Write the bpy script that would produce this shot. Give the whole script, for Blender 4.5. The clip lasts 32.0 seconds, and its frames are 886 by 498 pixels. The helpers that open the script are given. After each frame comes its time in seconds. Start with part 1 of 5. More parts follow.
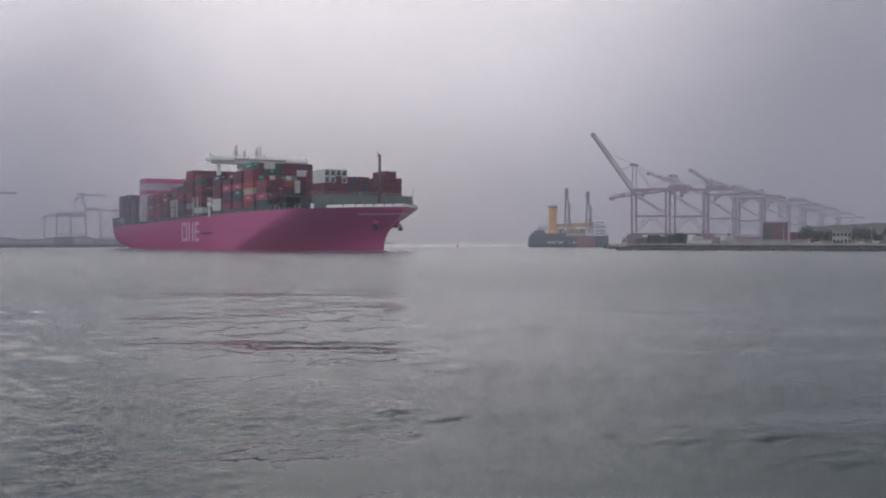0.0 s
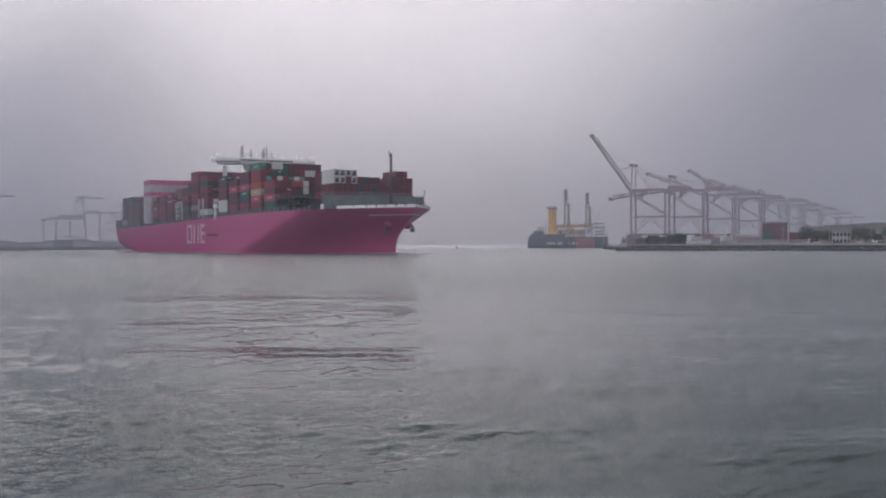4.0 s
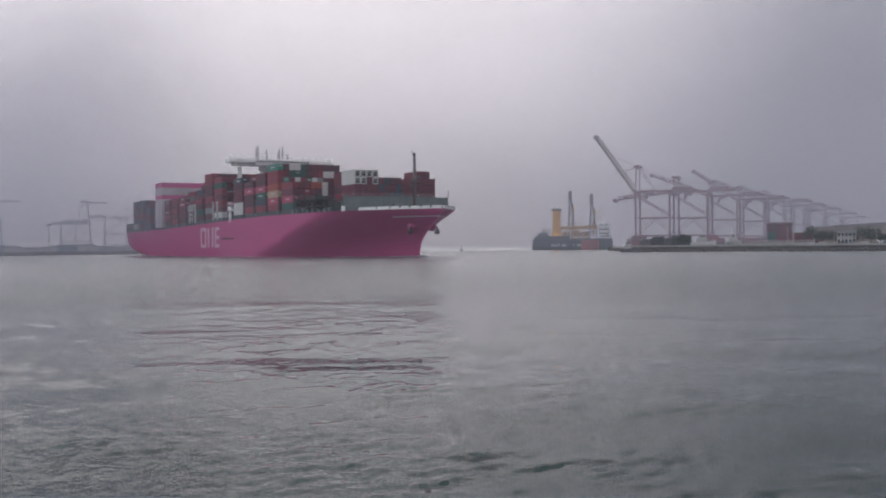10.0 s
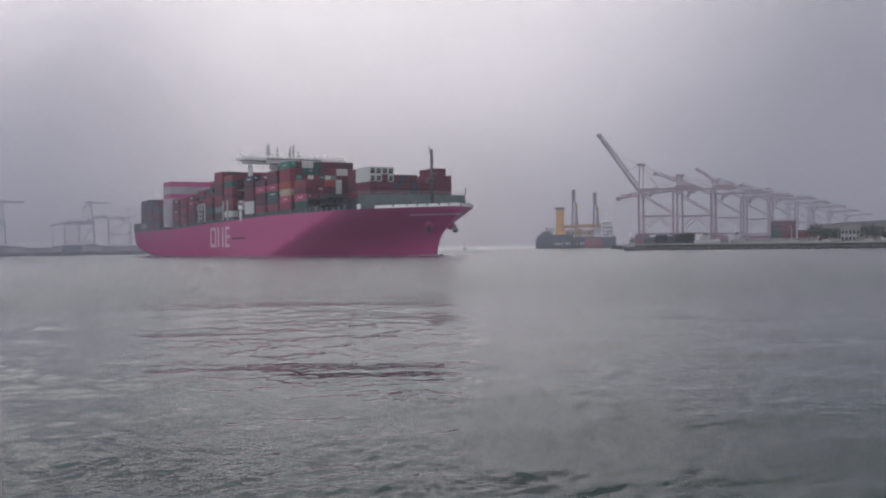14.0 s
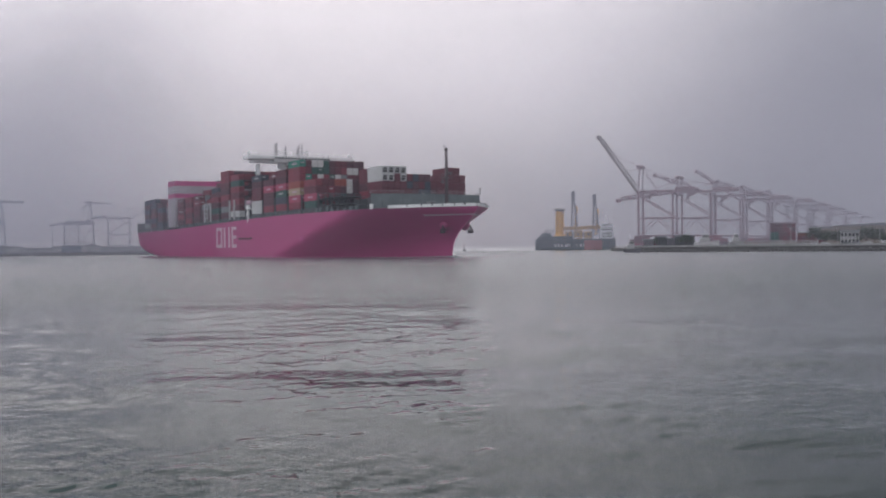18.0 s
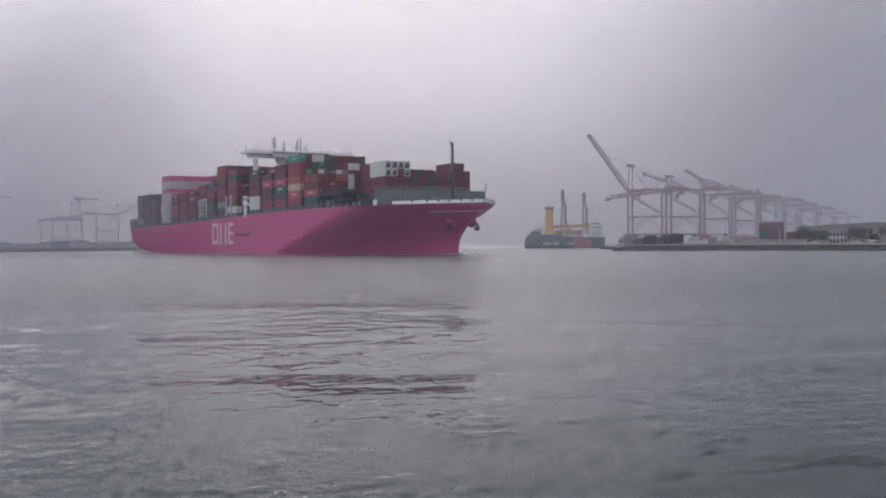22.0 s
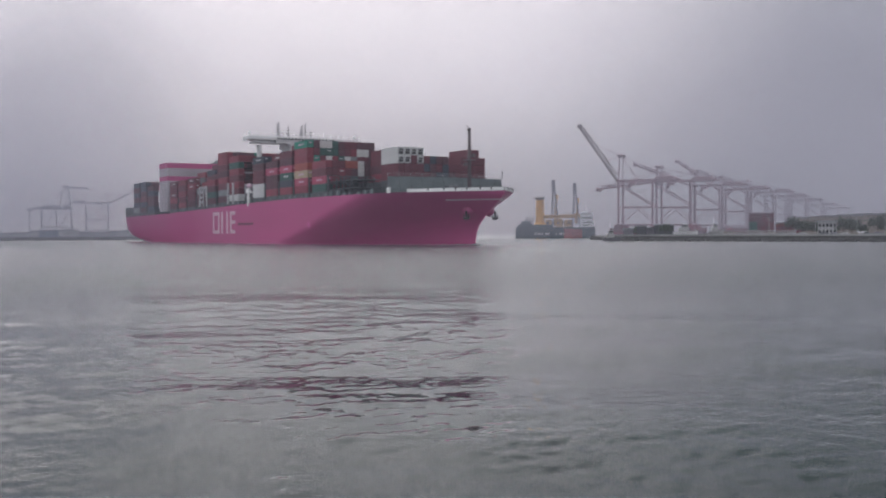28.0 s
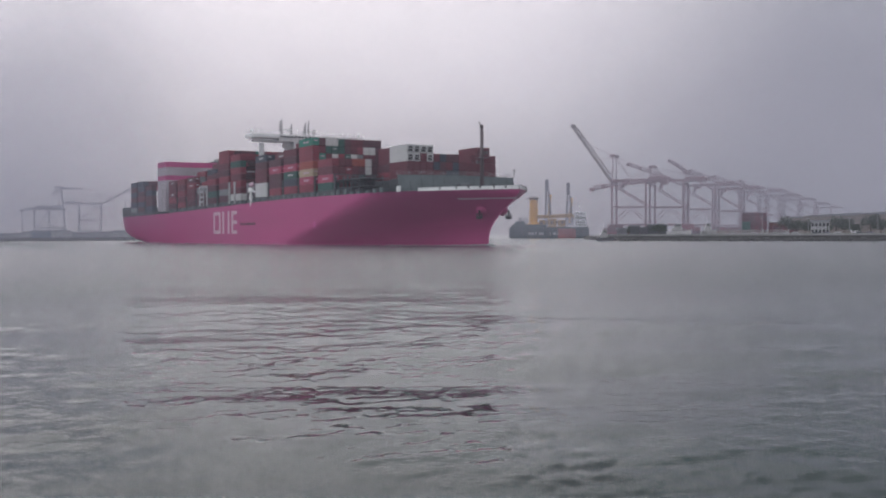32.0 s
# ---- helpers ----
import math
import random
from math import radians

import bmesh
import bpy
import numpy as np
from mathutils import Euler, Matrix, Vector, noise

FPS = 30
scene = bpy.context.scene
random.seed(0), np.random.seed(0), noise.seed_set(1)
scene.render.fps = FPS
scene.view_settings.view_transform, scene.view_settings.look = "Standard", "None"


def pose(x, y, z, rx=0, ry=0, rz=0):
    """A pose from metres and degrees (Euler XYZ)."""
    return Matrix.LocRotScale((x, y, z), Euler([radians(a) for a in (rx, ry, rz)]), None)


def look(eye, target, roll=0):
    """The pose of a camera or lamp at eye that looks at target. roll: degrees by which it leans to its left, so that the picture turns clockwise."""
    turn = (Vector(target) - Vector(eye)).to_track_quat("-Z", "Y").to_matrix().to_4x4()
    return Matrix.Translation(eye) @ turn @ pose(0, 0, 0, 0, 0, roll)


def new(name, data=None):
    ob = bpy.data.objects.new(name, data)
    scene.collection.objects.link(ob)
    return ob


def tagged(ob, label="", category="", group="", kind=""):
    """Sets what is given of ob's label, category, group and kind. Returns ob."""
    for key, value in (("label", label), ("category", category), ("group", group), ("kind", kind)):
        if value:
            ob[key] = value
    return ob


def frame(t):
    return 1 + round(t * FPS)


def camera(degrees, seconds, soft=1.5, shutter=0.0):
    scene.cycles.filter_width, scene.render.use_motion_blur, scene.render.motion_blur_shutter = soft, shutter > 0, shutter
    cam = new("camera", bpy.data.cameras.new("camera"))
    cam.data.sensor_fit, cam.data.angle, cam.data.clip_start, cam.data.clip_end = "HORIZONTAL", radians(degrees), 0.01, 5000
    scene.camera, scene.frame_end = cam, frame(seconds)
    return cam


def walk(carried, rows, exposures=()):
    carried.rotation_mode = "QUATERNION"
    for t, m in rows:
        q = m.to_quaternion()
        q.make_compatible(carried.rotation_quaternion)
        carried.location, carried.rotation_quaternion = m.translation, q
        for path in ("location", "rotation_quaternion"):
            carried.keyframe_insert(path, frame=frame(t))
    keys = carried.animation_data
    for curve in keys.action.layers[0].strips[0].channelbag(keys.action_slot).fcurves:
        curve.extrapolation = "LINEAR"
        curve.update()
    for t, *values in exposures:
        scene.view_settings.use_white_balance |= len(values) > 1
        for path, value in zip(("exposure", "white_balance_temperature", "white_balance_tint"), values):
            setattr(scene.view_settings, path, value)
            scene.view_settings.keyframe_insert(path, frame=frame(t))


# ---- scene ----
AIM = [
    (0, 0.121, -0.378, -0.060), (0.5, 0.115, -0.346, -0.128), (1, 0.103, -0.305, -0.186), (1.5, 0.085, -0.276, -0.225),
    (2, 0.086, -0.270, -0.255), (2.5, 0.090, -0.281, -0.297), (3, 0.091, -0.300, -0.311), (3.5, 0.099, -0.305, -0.279),
    (5.5, 0.091, -0.253, -0.412), (6, 0.116, -0.225, -0.502), (6.5, 0.167, -0.199, -0.568), (7, 0.207, -0.202, -0.595),
    (7.5, 0.265, -0.179, -0.621), (8, 0.294, -0.140, -0.640), (8.5, 0.295, -0.105, -0.630), (9, 0.329, -0.105, -0.644),
    (9.5, 0.336, -0.133, -0.680), (10, 0.344, -0.157, -0.639), (10.5, 0.345, -0.171, -0.653), (11, 0.351, -0.191, -0.638),
    (11.5, 0.355, -0.188, -0.647), (12, 0.364, -0.179, -0.678), (12.5, 0.378, -0.169, -0.720), (13, 0.411, -0.163, -0.729),
    (13.5, 0.461, -0.201, -0.780), (14, 0.534, -0.212, -0.855), (14.5, 0.579, -0.240, -0.867), (16.5, 0.636, -0.236, -0.902),
    (17, 0.639, -0.245, -0.899), (17.5, 0.577, -0.207, -0.844), (18, 0.505, -0.136, -0.672), (18.5, 0.421, -0.134, -0.660),
    (19, 0.324, -0.143, -0.543), (19.5, 0.249, -0.183, -0.504), (20, 0.169, -0.194, -0.488), (20.5, 0.106, -0.198, -0.448),
    (21, 0.064, -0.228, -0.428), (21.5, 0.004, -0.261, -0.418), (22, -0.068, -0.278, -0.405), (22.5, -0.159, -0.284, -0.409),
    (23, -0.233, -0.302, -0.373), (23.5, -0.298, -0.347, -0.321), (24, -0.341, -0.440, -0.302), (24.5, -0.429, -0.607, -0.207),
    (25, -0.578, -0.706, -0.142), (25.5, -0.650, -0.780, -0.128), (27.5, -0.526, -0.822, -0.230), (28, -0.586, -0.836, -0.251),
    (28.5, -0.713, -0.876, -0.320), (29, -0.802, -0.918, -0.412), (29.5, -0.889, -0.936, -0.406), (30, -0.940, -0.867, -0.426),
    (30.5, -0.844, -0.831, -0.443), (31, -0.845, -0.819, -0.436), (31.5, -0.872, -0.836, -0.370), (32, -0.935, -0.836, -0.336),
]
SAIL = [(0, -23.10, 394.54, -59.48), (8, -12.80, 375.61, -59.62), (16, -2.25, 356.54, -59.66), (24, 8.55, 337.35, -59.62), (32, 19.60, 318.02, -59.48)]
EYE = 3.68
FOV = 46.39


def aim(yaw, pitch, roll):
    return pose(0, 0, EYE, 0, 0, yaw) @ pose(0, 0, 0, 90 + pitch) @ pose(0, 0, 0, 0, 0, roll)


cam = camera(FOV, 32.0, soft=2.1)
walk(cam, [(t, aim(a, b, c)) for t, a, b, c in AIM], exposures=[(0, 0.04), (16, 0.09), (32, 0.18)])

# ---------------------------------------------------------------- sky and sun
SUN_AZ, SUN_EL = -7.0, 14.0
sun_dir = Vector((math.sin(radians(SUN_AZ)) * math.cos(radians(SUN_EL)), math.cos(radians(SUN_AZ)) * math.cos(radians(SUN_EL)), math.sin(radians(SUN_EL))))


def make_world():
    w = bpy.data.worlds.new("overcast_sky")
    scene.world = w
    w.use_nodes = True
    nt = w.node_tree
    nt.nodes.clear()
    N, L = nt.nodes.new, nt.links.new
    out, bg = N("ShaderNodeOutputWorld"), N("ShaderNodeBackground")
    tc = N("ShaderNodeTexCoord")
    sep = N("ShaderNodeSeparateXYZ")
    L(tc.outputs["Generated"], sep.inputs[0])
    # overcast: dull at the horizon, lighter upwards
    ramp = N("ShaderNodeValToRGB")
    e = ramp.color_ramp.elements
    e[0].position, e[0].color = 0.0, (0.222, 0.236, 0.298, 1)
    e[1].position, e[1].color = 1.0, (1.25, 1.27, 1.35, 1)
    m = e.new(0.10)
    m.color = (0.290, 0.288, 0.336, 1)
    m = e.new(0.22)
    m.color = (0.405, 0.400, 0.442, 1)
    # added dip above the view, to dull what the water reflects
    m = e.new(0.42)
    m.color = (0.33, 0.335, 0.37, 1)
    L(sep.outputs["Z"], ramp.inputs[0])
    # the sun's light spread by the cloud
    dot = N("ShaderNodeVectorMath")
    dot.operation = "DOT_PRODUCT"
    L(tc.outputs["Generated"], dot.inputs[0])
    dot.inputs[1].default_value = sun_dir
    glow = N("ShaderNodeMapRange")
    glow.interpolation_type = "SMOOTHERSTEP"
    glow.inputs["From Min"].default_value, glow.inputs["From Max"].default_value = math.cos(radians(30)), 1.0
    glow.inputs["To Min"].default_value, glow.inputs["To Max"].default_value = 0.0, 1.0
    L(dot.outputs["Value"], glow.inputs["Value"])
    # it is lost again in the thick air near the horizon
    low = N("ShaderNodeMapRange")
    low.interpolation_type = "SMOOTHSTEP"
    low.inputs["From Min"].default_value, low.inputs["From Max"].default_value = -0.02, 0.20
    low.inputs["To Min"].default_value, low.inputs["To Max"].default_value = 0.04, 1.0
    L(sep.outputs["Z"], low.inputs["Value"])
    lost = N("ShaderNodeMath")
    lost.operation = "MULTIPLY"
    L(glow.outputs[0], lost.inputs[0])
    L(low.outputs[0], lost.inputs[1])
    # soft unevenness of the cloud
    noi = N("ShaderNodeTexNoise")
    noi.inputs["Scale"].default_value, noi.inputs["Detail"].default_value = 3.0, 4.0
    mp = N("ShaderNodeMapping")
    mp.inputs["Scale"].default_value = (1.0, 1.0, 3.0)
    L(tc.outputs["Generated"], mp.inputs[0])
    L(mp.outputs[0], noi.inputs["Vector"])
    nr = N("ShaderNodeMapRange")
    nr.inputs["From Min"].default_value, nr.inputs["From Max"].default_value = 0.3, 0.7
    nr.inputs["To Min"].default_value, nr.inputs["To Max"].default_value = 0.915, 1.085
    L(noi.outputs[0], nr.inputs["Value"])
    add = N("ShaderNodeMix")
    add.data_type, add.blend_type = "RGBA", "ADD"
    L(lost.outputs[0], add.inputs["Factor"])
    L(ramp.outputs[0], add.inputs["A"])
    add.inputs["B"].default_value = (0.76, 0.69, 0.70, 1)
    mul = N("ShaderNodeVectorMath")
    mul.operation = "SCALE"
    L(add.outputs["Result"], mul.inputs[0])
    L(nr.outputs[0], mul.inputs["Scale"])
    # added brightening of the sky leftwards and behind the camera, to light the hull
    dot2, thin = N("ShaderNodeVectorMath"), N("ShaderNodeMapRange")
    dot2.operation = "DOT_PRODUCT"
    L(tc.outputs["Generated"], dot2.inputs[0])
    dot2.inputs[1].default_value = Vector((-0.86, -0.42, 0.08)).normalized()
    thin.interpolation_type = "SMOOTHSTEP"
    thin.inputs["From Min"].default_value, thin.inputs["From Max"].default_value = -0.33, 1.0
    thin.inputs["To Min"].default_value, thin.inputs["To Max"].default_value = 1.0, 1.65
    L(dot2.outputs["Value"], thin.inputs["Value"])
    mul2 = N("ShaderNodeVectorMath")
    mul2.operation = "SCALE"
    L(mul.outputs[0], mul2.inputs[0])
    L(thin.outputs[0], mul2.inputs["Scale"])
    # added darkening above the quays, out of view, to dull the water's reflection
    dot3, thick = N("ShaderNodeVectorMath"), N("ShaderNodeMapRange")
    dot3.operation = "DOT_PRODUCT"
    L(tc.outputs["Generated"], dot3.inputs[0])
    dot3.inputs[1].default_value = Vector((0.45, 0.50, 0.80)).normalized()
    thick.interpolation_type = "SMOOTHSTEP"
    thick.inputs["From Min"].default_value, thick.inputs["From Max"].default_value = 0.70, 1.0
    thick.inputs["To Min"].default_value, thick.inputs["To Max"].default_value = 1.0, 0.62
    L(dot3.outputs["Value"], thick.inputs["Value"])
    mul = N("ShaderNodeVectorMath")
    mul.operation = "SCALE"
    L(mul2.outputs[0], mul.inputs[0])
    L(thick.outputs[0], mul.inputs["Scale"])
    # clear sky above the cloud, faintly through it
    sky = N("ShaderNodeTexSky")
    sky.sky_type, sky.sun_disc = "NISHITA", False
    sky.sun_elevation, sky.sun_rotation = radians(SUN_EL), radians(SUN_AZ)
    sc = N("ShaderNodeVectorMath")
    sc.operation = "SCALE"
    sc.inputs["Scale"].default_value = 0.0025
    L(sky.outputs[0], sc.inputs[0])
    su = N("ShaderNodeVectorMath")
    L(mul.outputs[0], su.inputs[0])
    L(sc.outputs[0], su.inputs[1])
    L(su.outputs[0], bg.inputs["Color"])
    bg.inputs["Strength"].default_value = 1.14
    L(bg.outputs[0], out.inputs[0])


make_world()
sun = new("sun", bpy.data.lights.new("sun", "SUN"))
sun.data.energy, sun.data.angle, sun.data.color = 0.5, radians(120), (1.0, 0.97, 0.96)
sun.matrix_world = look(sun_dir * 500, (0, 0, 0))


# ---------------------------------------------------------------- materials
def material(name, colour, rough=0.55, metal=0.0, var=0.12, grain=2.0, stain=0.15, bump=0.0, stretch=(1, 1, 1)):
    """A weathered surface: colour varied by coarse stains and fine grain, in metres."""
    m = bpy.data.materials.new(name)
    m.use_nodes = True
    nt = m.node_tree
    N, L = nt.nodes.new, nt.links.new
    bs = nt.nodes["Principled BSDF"]
    tc, mp = N("ShaderNodeTexCoord"), N("ShaderNodeMapping")
    mp.inputs["Scale"].default_value = stretch
    L(tc.outputs["Object"], mp.inputs[0])
    fine, coarse = N("ShaderNodeTexNoise"), N("ShaderNodeTexNoise")
    fine.inputs["Scale"].default_value, fine.inputs["Detail"].default_value = grain, 5
    coarse.inputs["Scale"].default_value, coarse.inputs["Detail"].default_value = grain * 0.11, 3
    L(mp.outputs[0], fine.inputs["Vector"])
    L(mp.outputs[0], coarse.inputs["Vector"])
    c = Vector(colour)
    r1 = N("ShaderNodeMapRange")
    r1.inputs["From Min"].default_value, r1.inputs["From Max"].default_value = 0.3, 0.7
    r1.inputs["To Min"].default_value, r1.inputs["To Max"].default_value = 1 - var, 1 + var
    L(fine.outputs[0], r1.inputs["Value"])
    r2 = N("ShaderNodeMapRange")
    r2.inputs["From Min"].default_value, r2.inputs["From Max"].default_value = 0.35, 0.7
    r2.inputs["To Min"].default_value, r2.inputs["To Max"].default_value = 1.0, 1 - stain
    L(coarse.outputs[0], r2.inputs["Value"])
    mu = N("ShaderNodeMath")
    mu.operation = "MULTIPLY"
    L(r1.outputs[0], mu.inputs[0])
    L(r2.outputs[0], mu.inputs[1])
    sc = N("ShaderNodeVectorMath")
    sc.operation = "SCALE"
    sc.inputs[0].default_value = c
    L(mu.outputs[0], sc.inputs["Scale"])
    L(sc.outputs[0], bs.inputs["Base Color"])
    bs.inputs["Roughness"].default_value, bs.inputs["Metallic"].default_value = rough, metal
    if bump:
        b = N("ShaderNodeBump")
        b.inputs["Distance"].default_value = bump
        b.inputs["Strength"].default_value = 0.6
        L(fine.outputs[0], b.inputs["Height"])
        L(b.outputs[0], bs.inputs["Normal"])
    return m


def haze_sheet_material(name, thick, top, x0, x1, soft, foot, tone):
    """Flat see-through sheet standing in for haze: part of the light passes, the rest is scattered. Thins out upwards
    and at the water.
    """
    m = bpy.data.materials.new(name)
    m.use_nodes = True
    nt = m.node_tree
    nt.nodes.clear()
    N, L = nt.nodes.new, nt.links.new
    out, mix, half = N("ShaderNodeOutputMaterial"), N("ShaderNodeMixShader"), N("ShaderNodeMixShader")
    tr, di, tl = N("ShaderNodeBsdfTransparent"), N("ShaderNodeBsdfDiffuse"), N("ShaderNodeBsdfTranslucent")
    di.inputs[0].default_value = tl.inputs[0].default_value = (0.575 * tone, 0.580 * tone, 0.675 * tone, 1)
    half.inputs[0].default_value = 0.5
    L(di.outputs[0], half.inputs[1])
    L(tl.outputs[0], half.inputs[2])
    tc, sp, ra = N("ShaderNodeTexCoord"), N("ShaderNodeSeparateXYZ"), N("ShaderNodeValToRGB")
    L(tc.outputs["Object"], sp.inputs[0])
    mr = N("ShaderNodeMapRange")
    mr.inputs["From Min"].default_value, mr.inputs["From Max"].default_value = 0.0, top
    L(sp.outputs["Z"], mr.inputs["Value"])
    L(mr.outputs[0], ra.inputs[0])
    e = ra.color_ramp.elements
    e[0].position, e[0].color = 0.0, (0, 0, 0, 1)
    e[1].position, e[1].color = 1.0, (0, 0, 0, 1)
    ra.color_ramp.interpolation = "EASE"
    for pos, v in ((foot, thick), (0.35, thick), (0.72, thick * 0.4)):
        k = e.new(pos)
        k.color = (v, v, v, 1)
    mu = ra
    # ends fade out so that no edge shows
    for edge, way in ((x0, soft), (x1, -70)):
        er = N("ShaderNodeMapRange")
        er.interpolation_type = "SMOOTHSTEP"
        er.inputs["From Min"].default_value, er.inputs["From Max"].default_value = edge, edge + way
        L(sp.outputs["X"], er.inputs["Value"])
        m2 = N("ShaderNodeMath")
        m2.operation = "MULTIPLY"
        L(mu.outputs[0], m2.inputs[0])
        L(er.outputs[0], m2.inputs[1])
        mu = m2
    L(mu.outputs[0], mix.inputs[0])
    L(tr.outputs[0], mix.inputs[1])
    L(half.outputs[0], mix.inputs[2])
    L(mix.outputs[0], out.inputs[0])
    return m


def water_material():
    m = bpy.data.materials.new("sea_water")
    m.use_nodes = True
    nt = m.node_tree
    N, L = nt.nodes.new, nt.links.new
    bs = nt.nodes["Principled BSDF"]
    bs.inputs["Roughness"].default_value, bs.inputs["IOR"].default_value = 0.06, 1.333
    bs.inputs["Specular IOR Level"].default_value = 0.40
    # roughness grows with distance, in place of ripples too small to raise
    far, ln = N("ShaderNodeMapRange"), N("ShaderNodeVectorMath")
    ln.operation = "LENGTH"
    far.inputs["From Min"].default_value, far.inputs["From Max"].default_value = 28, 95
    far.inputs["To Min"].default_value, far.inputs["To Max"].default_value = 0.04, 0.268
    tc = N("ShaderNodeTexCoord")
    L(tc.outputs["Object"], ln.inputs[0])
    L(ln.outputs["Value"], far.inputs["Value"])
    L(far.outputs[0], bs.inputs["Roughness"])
    # specular level low nearby, high far off: sheen put in by distance
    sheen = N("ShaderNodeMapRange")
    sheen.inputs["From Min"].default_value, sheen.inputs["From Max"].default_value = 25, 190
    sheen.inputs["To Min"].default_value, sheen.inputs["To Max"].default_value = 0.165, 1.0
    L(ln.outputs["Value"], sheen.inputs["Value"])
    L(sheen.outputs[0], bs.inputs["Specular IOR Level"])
    # refraction index pushed past water's own far off, for the same added brightness
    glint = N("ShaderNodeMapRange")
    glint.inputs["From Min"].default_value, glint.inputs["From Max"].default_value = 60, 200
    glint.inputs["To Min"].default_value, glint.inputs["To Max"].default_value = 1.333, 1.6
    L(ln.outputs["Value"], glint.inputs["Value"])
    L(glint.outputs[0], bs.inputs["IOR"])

    def noise_at(scale, stretch, detail, turn=0.0):
        mp, n = N("ShaderNodeMapping"), N("ShaderNodeTexNoise")
        mp.inputs["Scale"].default_value = stretch
        mp.inputs["Rotation"].default_value = (0, 0, radians(turn))
        n.inputs["Scale"].default_value, n.inputs["Detail"].default_value = scale, detail
        L(tc.outputs["Object"], mp.inputs[0])
        L(mp.outputs[0], n.inputs["Vector"])
        return n.outputs[0]

    gust = noise_at(0.10, (0.38, 2.2, 1), 6, 4)
    ra = N("ShaderNodeValToRGB")
    e = ra.color_ramp.elements
    e[0].position, e[0].color = 0.3, (0.008, 0.018, 0.018, 1)
    e[1].position, e[1].color = 0.75, (0.014, 0.028, 0.027, 1)
    L(gust, ra.inputs[0])
    L(ra.outputs[0], bs.inputs["Base Color"])
    return m


HULL_PINK = material("magenta_hull_paint", (0.46, 0.060, 0.205), 0.42, var=0.05, grain=0.5, stain=0.12, stretch=(0.25, 0.25, 1.6))
DECK_GREY = material("grey_green_deck_paint", (0.14, 0.175, 0.18), 0.6)
BREAKWATER = material("grey_breakwater_paint", (0.095, 0.118, 0.122), 0.6, stain=0.25)
MAST = material("dull_brown_mast_paint", (0.105, 0.078, 0.082), 0.6)
DARK_GREY = material("dark_grey_steel", (0.075, 0.085, 0.09), 0.6)
WHITE = material("white_ship_paint", (0.80, 0.80, 0.79), 0.5, var=0.05, stain=0.18, grain=1.2)
LIGHT_MAGENTA = material("light_magenta_paint", (0.58, 0.10, 0.30), 0.5, var=0.05, grain=0.6)
PALE_PINK = material("pale_pink_mark_paint", (0.62, 0.42, 0.50), 0.5, var=0.05, grain=0.6)
FOAM = material("thin_foam", (0.42, 0.45, 0.46), 0.7, var=0.4, grain=1.2, stain=0.5)
BLACK = material("black_paint", (0.02, 0.02, 0.022), 0.5)
GLASS = material("dark_window_glass", (0.02, 0.025, 0.03), 0.08, var=0.02)
RUST = material("rust_red_steel", (0.16, 0.045, 0.035), 0.7, var=0.2)
BOXES = {
    "maroon": material("maroon_container_paint", (0.135, 0.028, 0.044), 0.55, stain=0.3),
    "red": material("red_container_paint", (0.235, 0.036, 0.058), 0.55, stain=0.3),
    "pink": material("magenta_container_paint", (0.37, 0.05, 0.105), 0.5, stain=0.25),
    "brown": material("brown_container_paint", (0.10, 0.038, 0.052), 0.6, stain=0.25),
    "navy": material("dark_blue_container_paint", (0.042, 0.050, 0.070), 0.55, stain=0.2),
    "green": material("dark_green_container_paint", (0.022, 0.085, 0.068), 0.55, stain=0.2),
    "teal": material("teal_container_paint", (0.02, 0.21, 0.15), 0.55, stain=0.2),
    "white": material("white_container_paint", (0.56, 0.56, 0.55), 0.5, stain=0.2),
    "grey": material("grey_container_paint", (0.20, 0.21, 0.22), 0.55, stain=0.2),
    "orange": material("orange_container_paint", (0.31, 0.07, 0.055), 0.55, stain=0.2),
    "cream": material("cream_container_paint", (0.42, 0.32, 0.22), 0.55, stain=0.2),
}
CRANE_RED = material("faded_red_crane_paint", (0.28, 0.160, 0.182), 0.6, var=0.15, grain=0.5)
BOOM_GREY = material("weathered_grey_beige_paint", (0.29, 0.245, 0.215), 0.65, var=0.3, grain=0.4, stain=0.35)
CRANE_GREY = material("grey_crane_paint", (0.16, 0.16, 0.18), 0.6, var=0.15, grain=0.5)
CRANE_BLUE = material("blue_grey_crane_paint", (0.12, 0.17, 0.22), 0.6, var=0.15, grain=0.5)
YELLOW = material("yellow_crane_paint", (0.72, 0.36, 0.035), 0.5, var=0.08, grain=0.6)
OCHRE = material("weathered_ochre_paint", (0.46, 0.27, 0.09), 0.6, var=0.2, grain=0.6, stain=0.35)
SHIP_GREEN = material("dark_green_hull_paint", (0.018, 0.045, 0.046), 0.5, grain=0.6)
CASING = material("pale_casing_paint", (0.42, 0.38, 0.41), 0.6, var=0.08, grain=0.5, stain=0.3)
OFF_WHITE = material("dull_white_paint", (0.42, 0.42, 0.41), 0.6, var=0.15, grain=0.8, stain=0.4)
STONE = material("weathered_quay_stone", (0.085, 0.085, 0.082), 0.85, var=0.3, grain=0.8, stain=0.4, bump=0.1)
RED_LEAD = material("dull_orange_red_hull_paint", (0.33, 0.07, 0.065), 0.65, var=0.2, stain=0.35, grain=0.5)
PALE_GREY = material("pale_grey_ship_paint", (0.47, 0.47, 0.47), 0.55, var=0.08, stain=0.3, grain=1.0)
CONCRETE = material("pale_concrete", (0.36, 0.36, 0.35), 0.85, var=0.15, grain=0.6, stain=0.3)
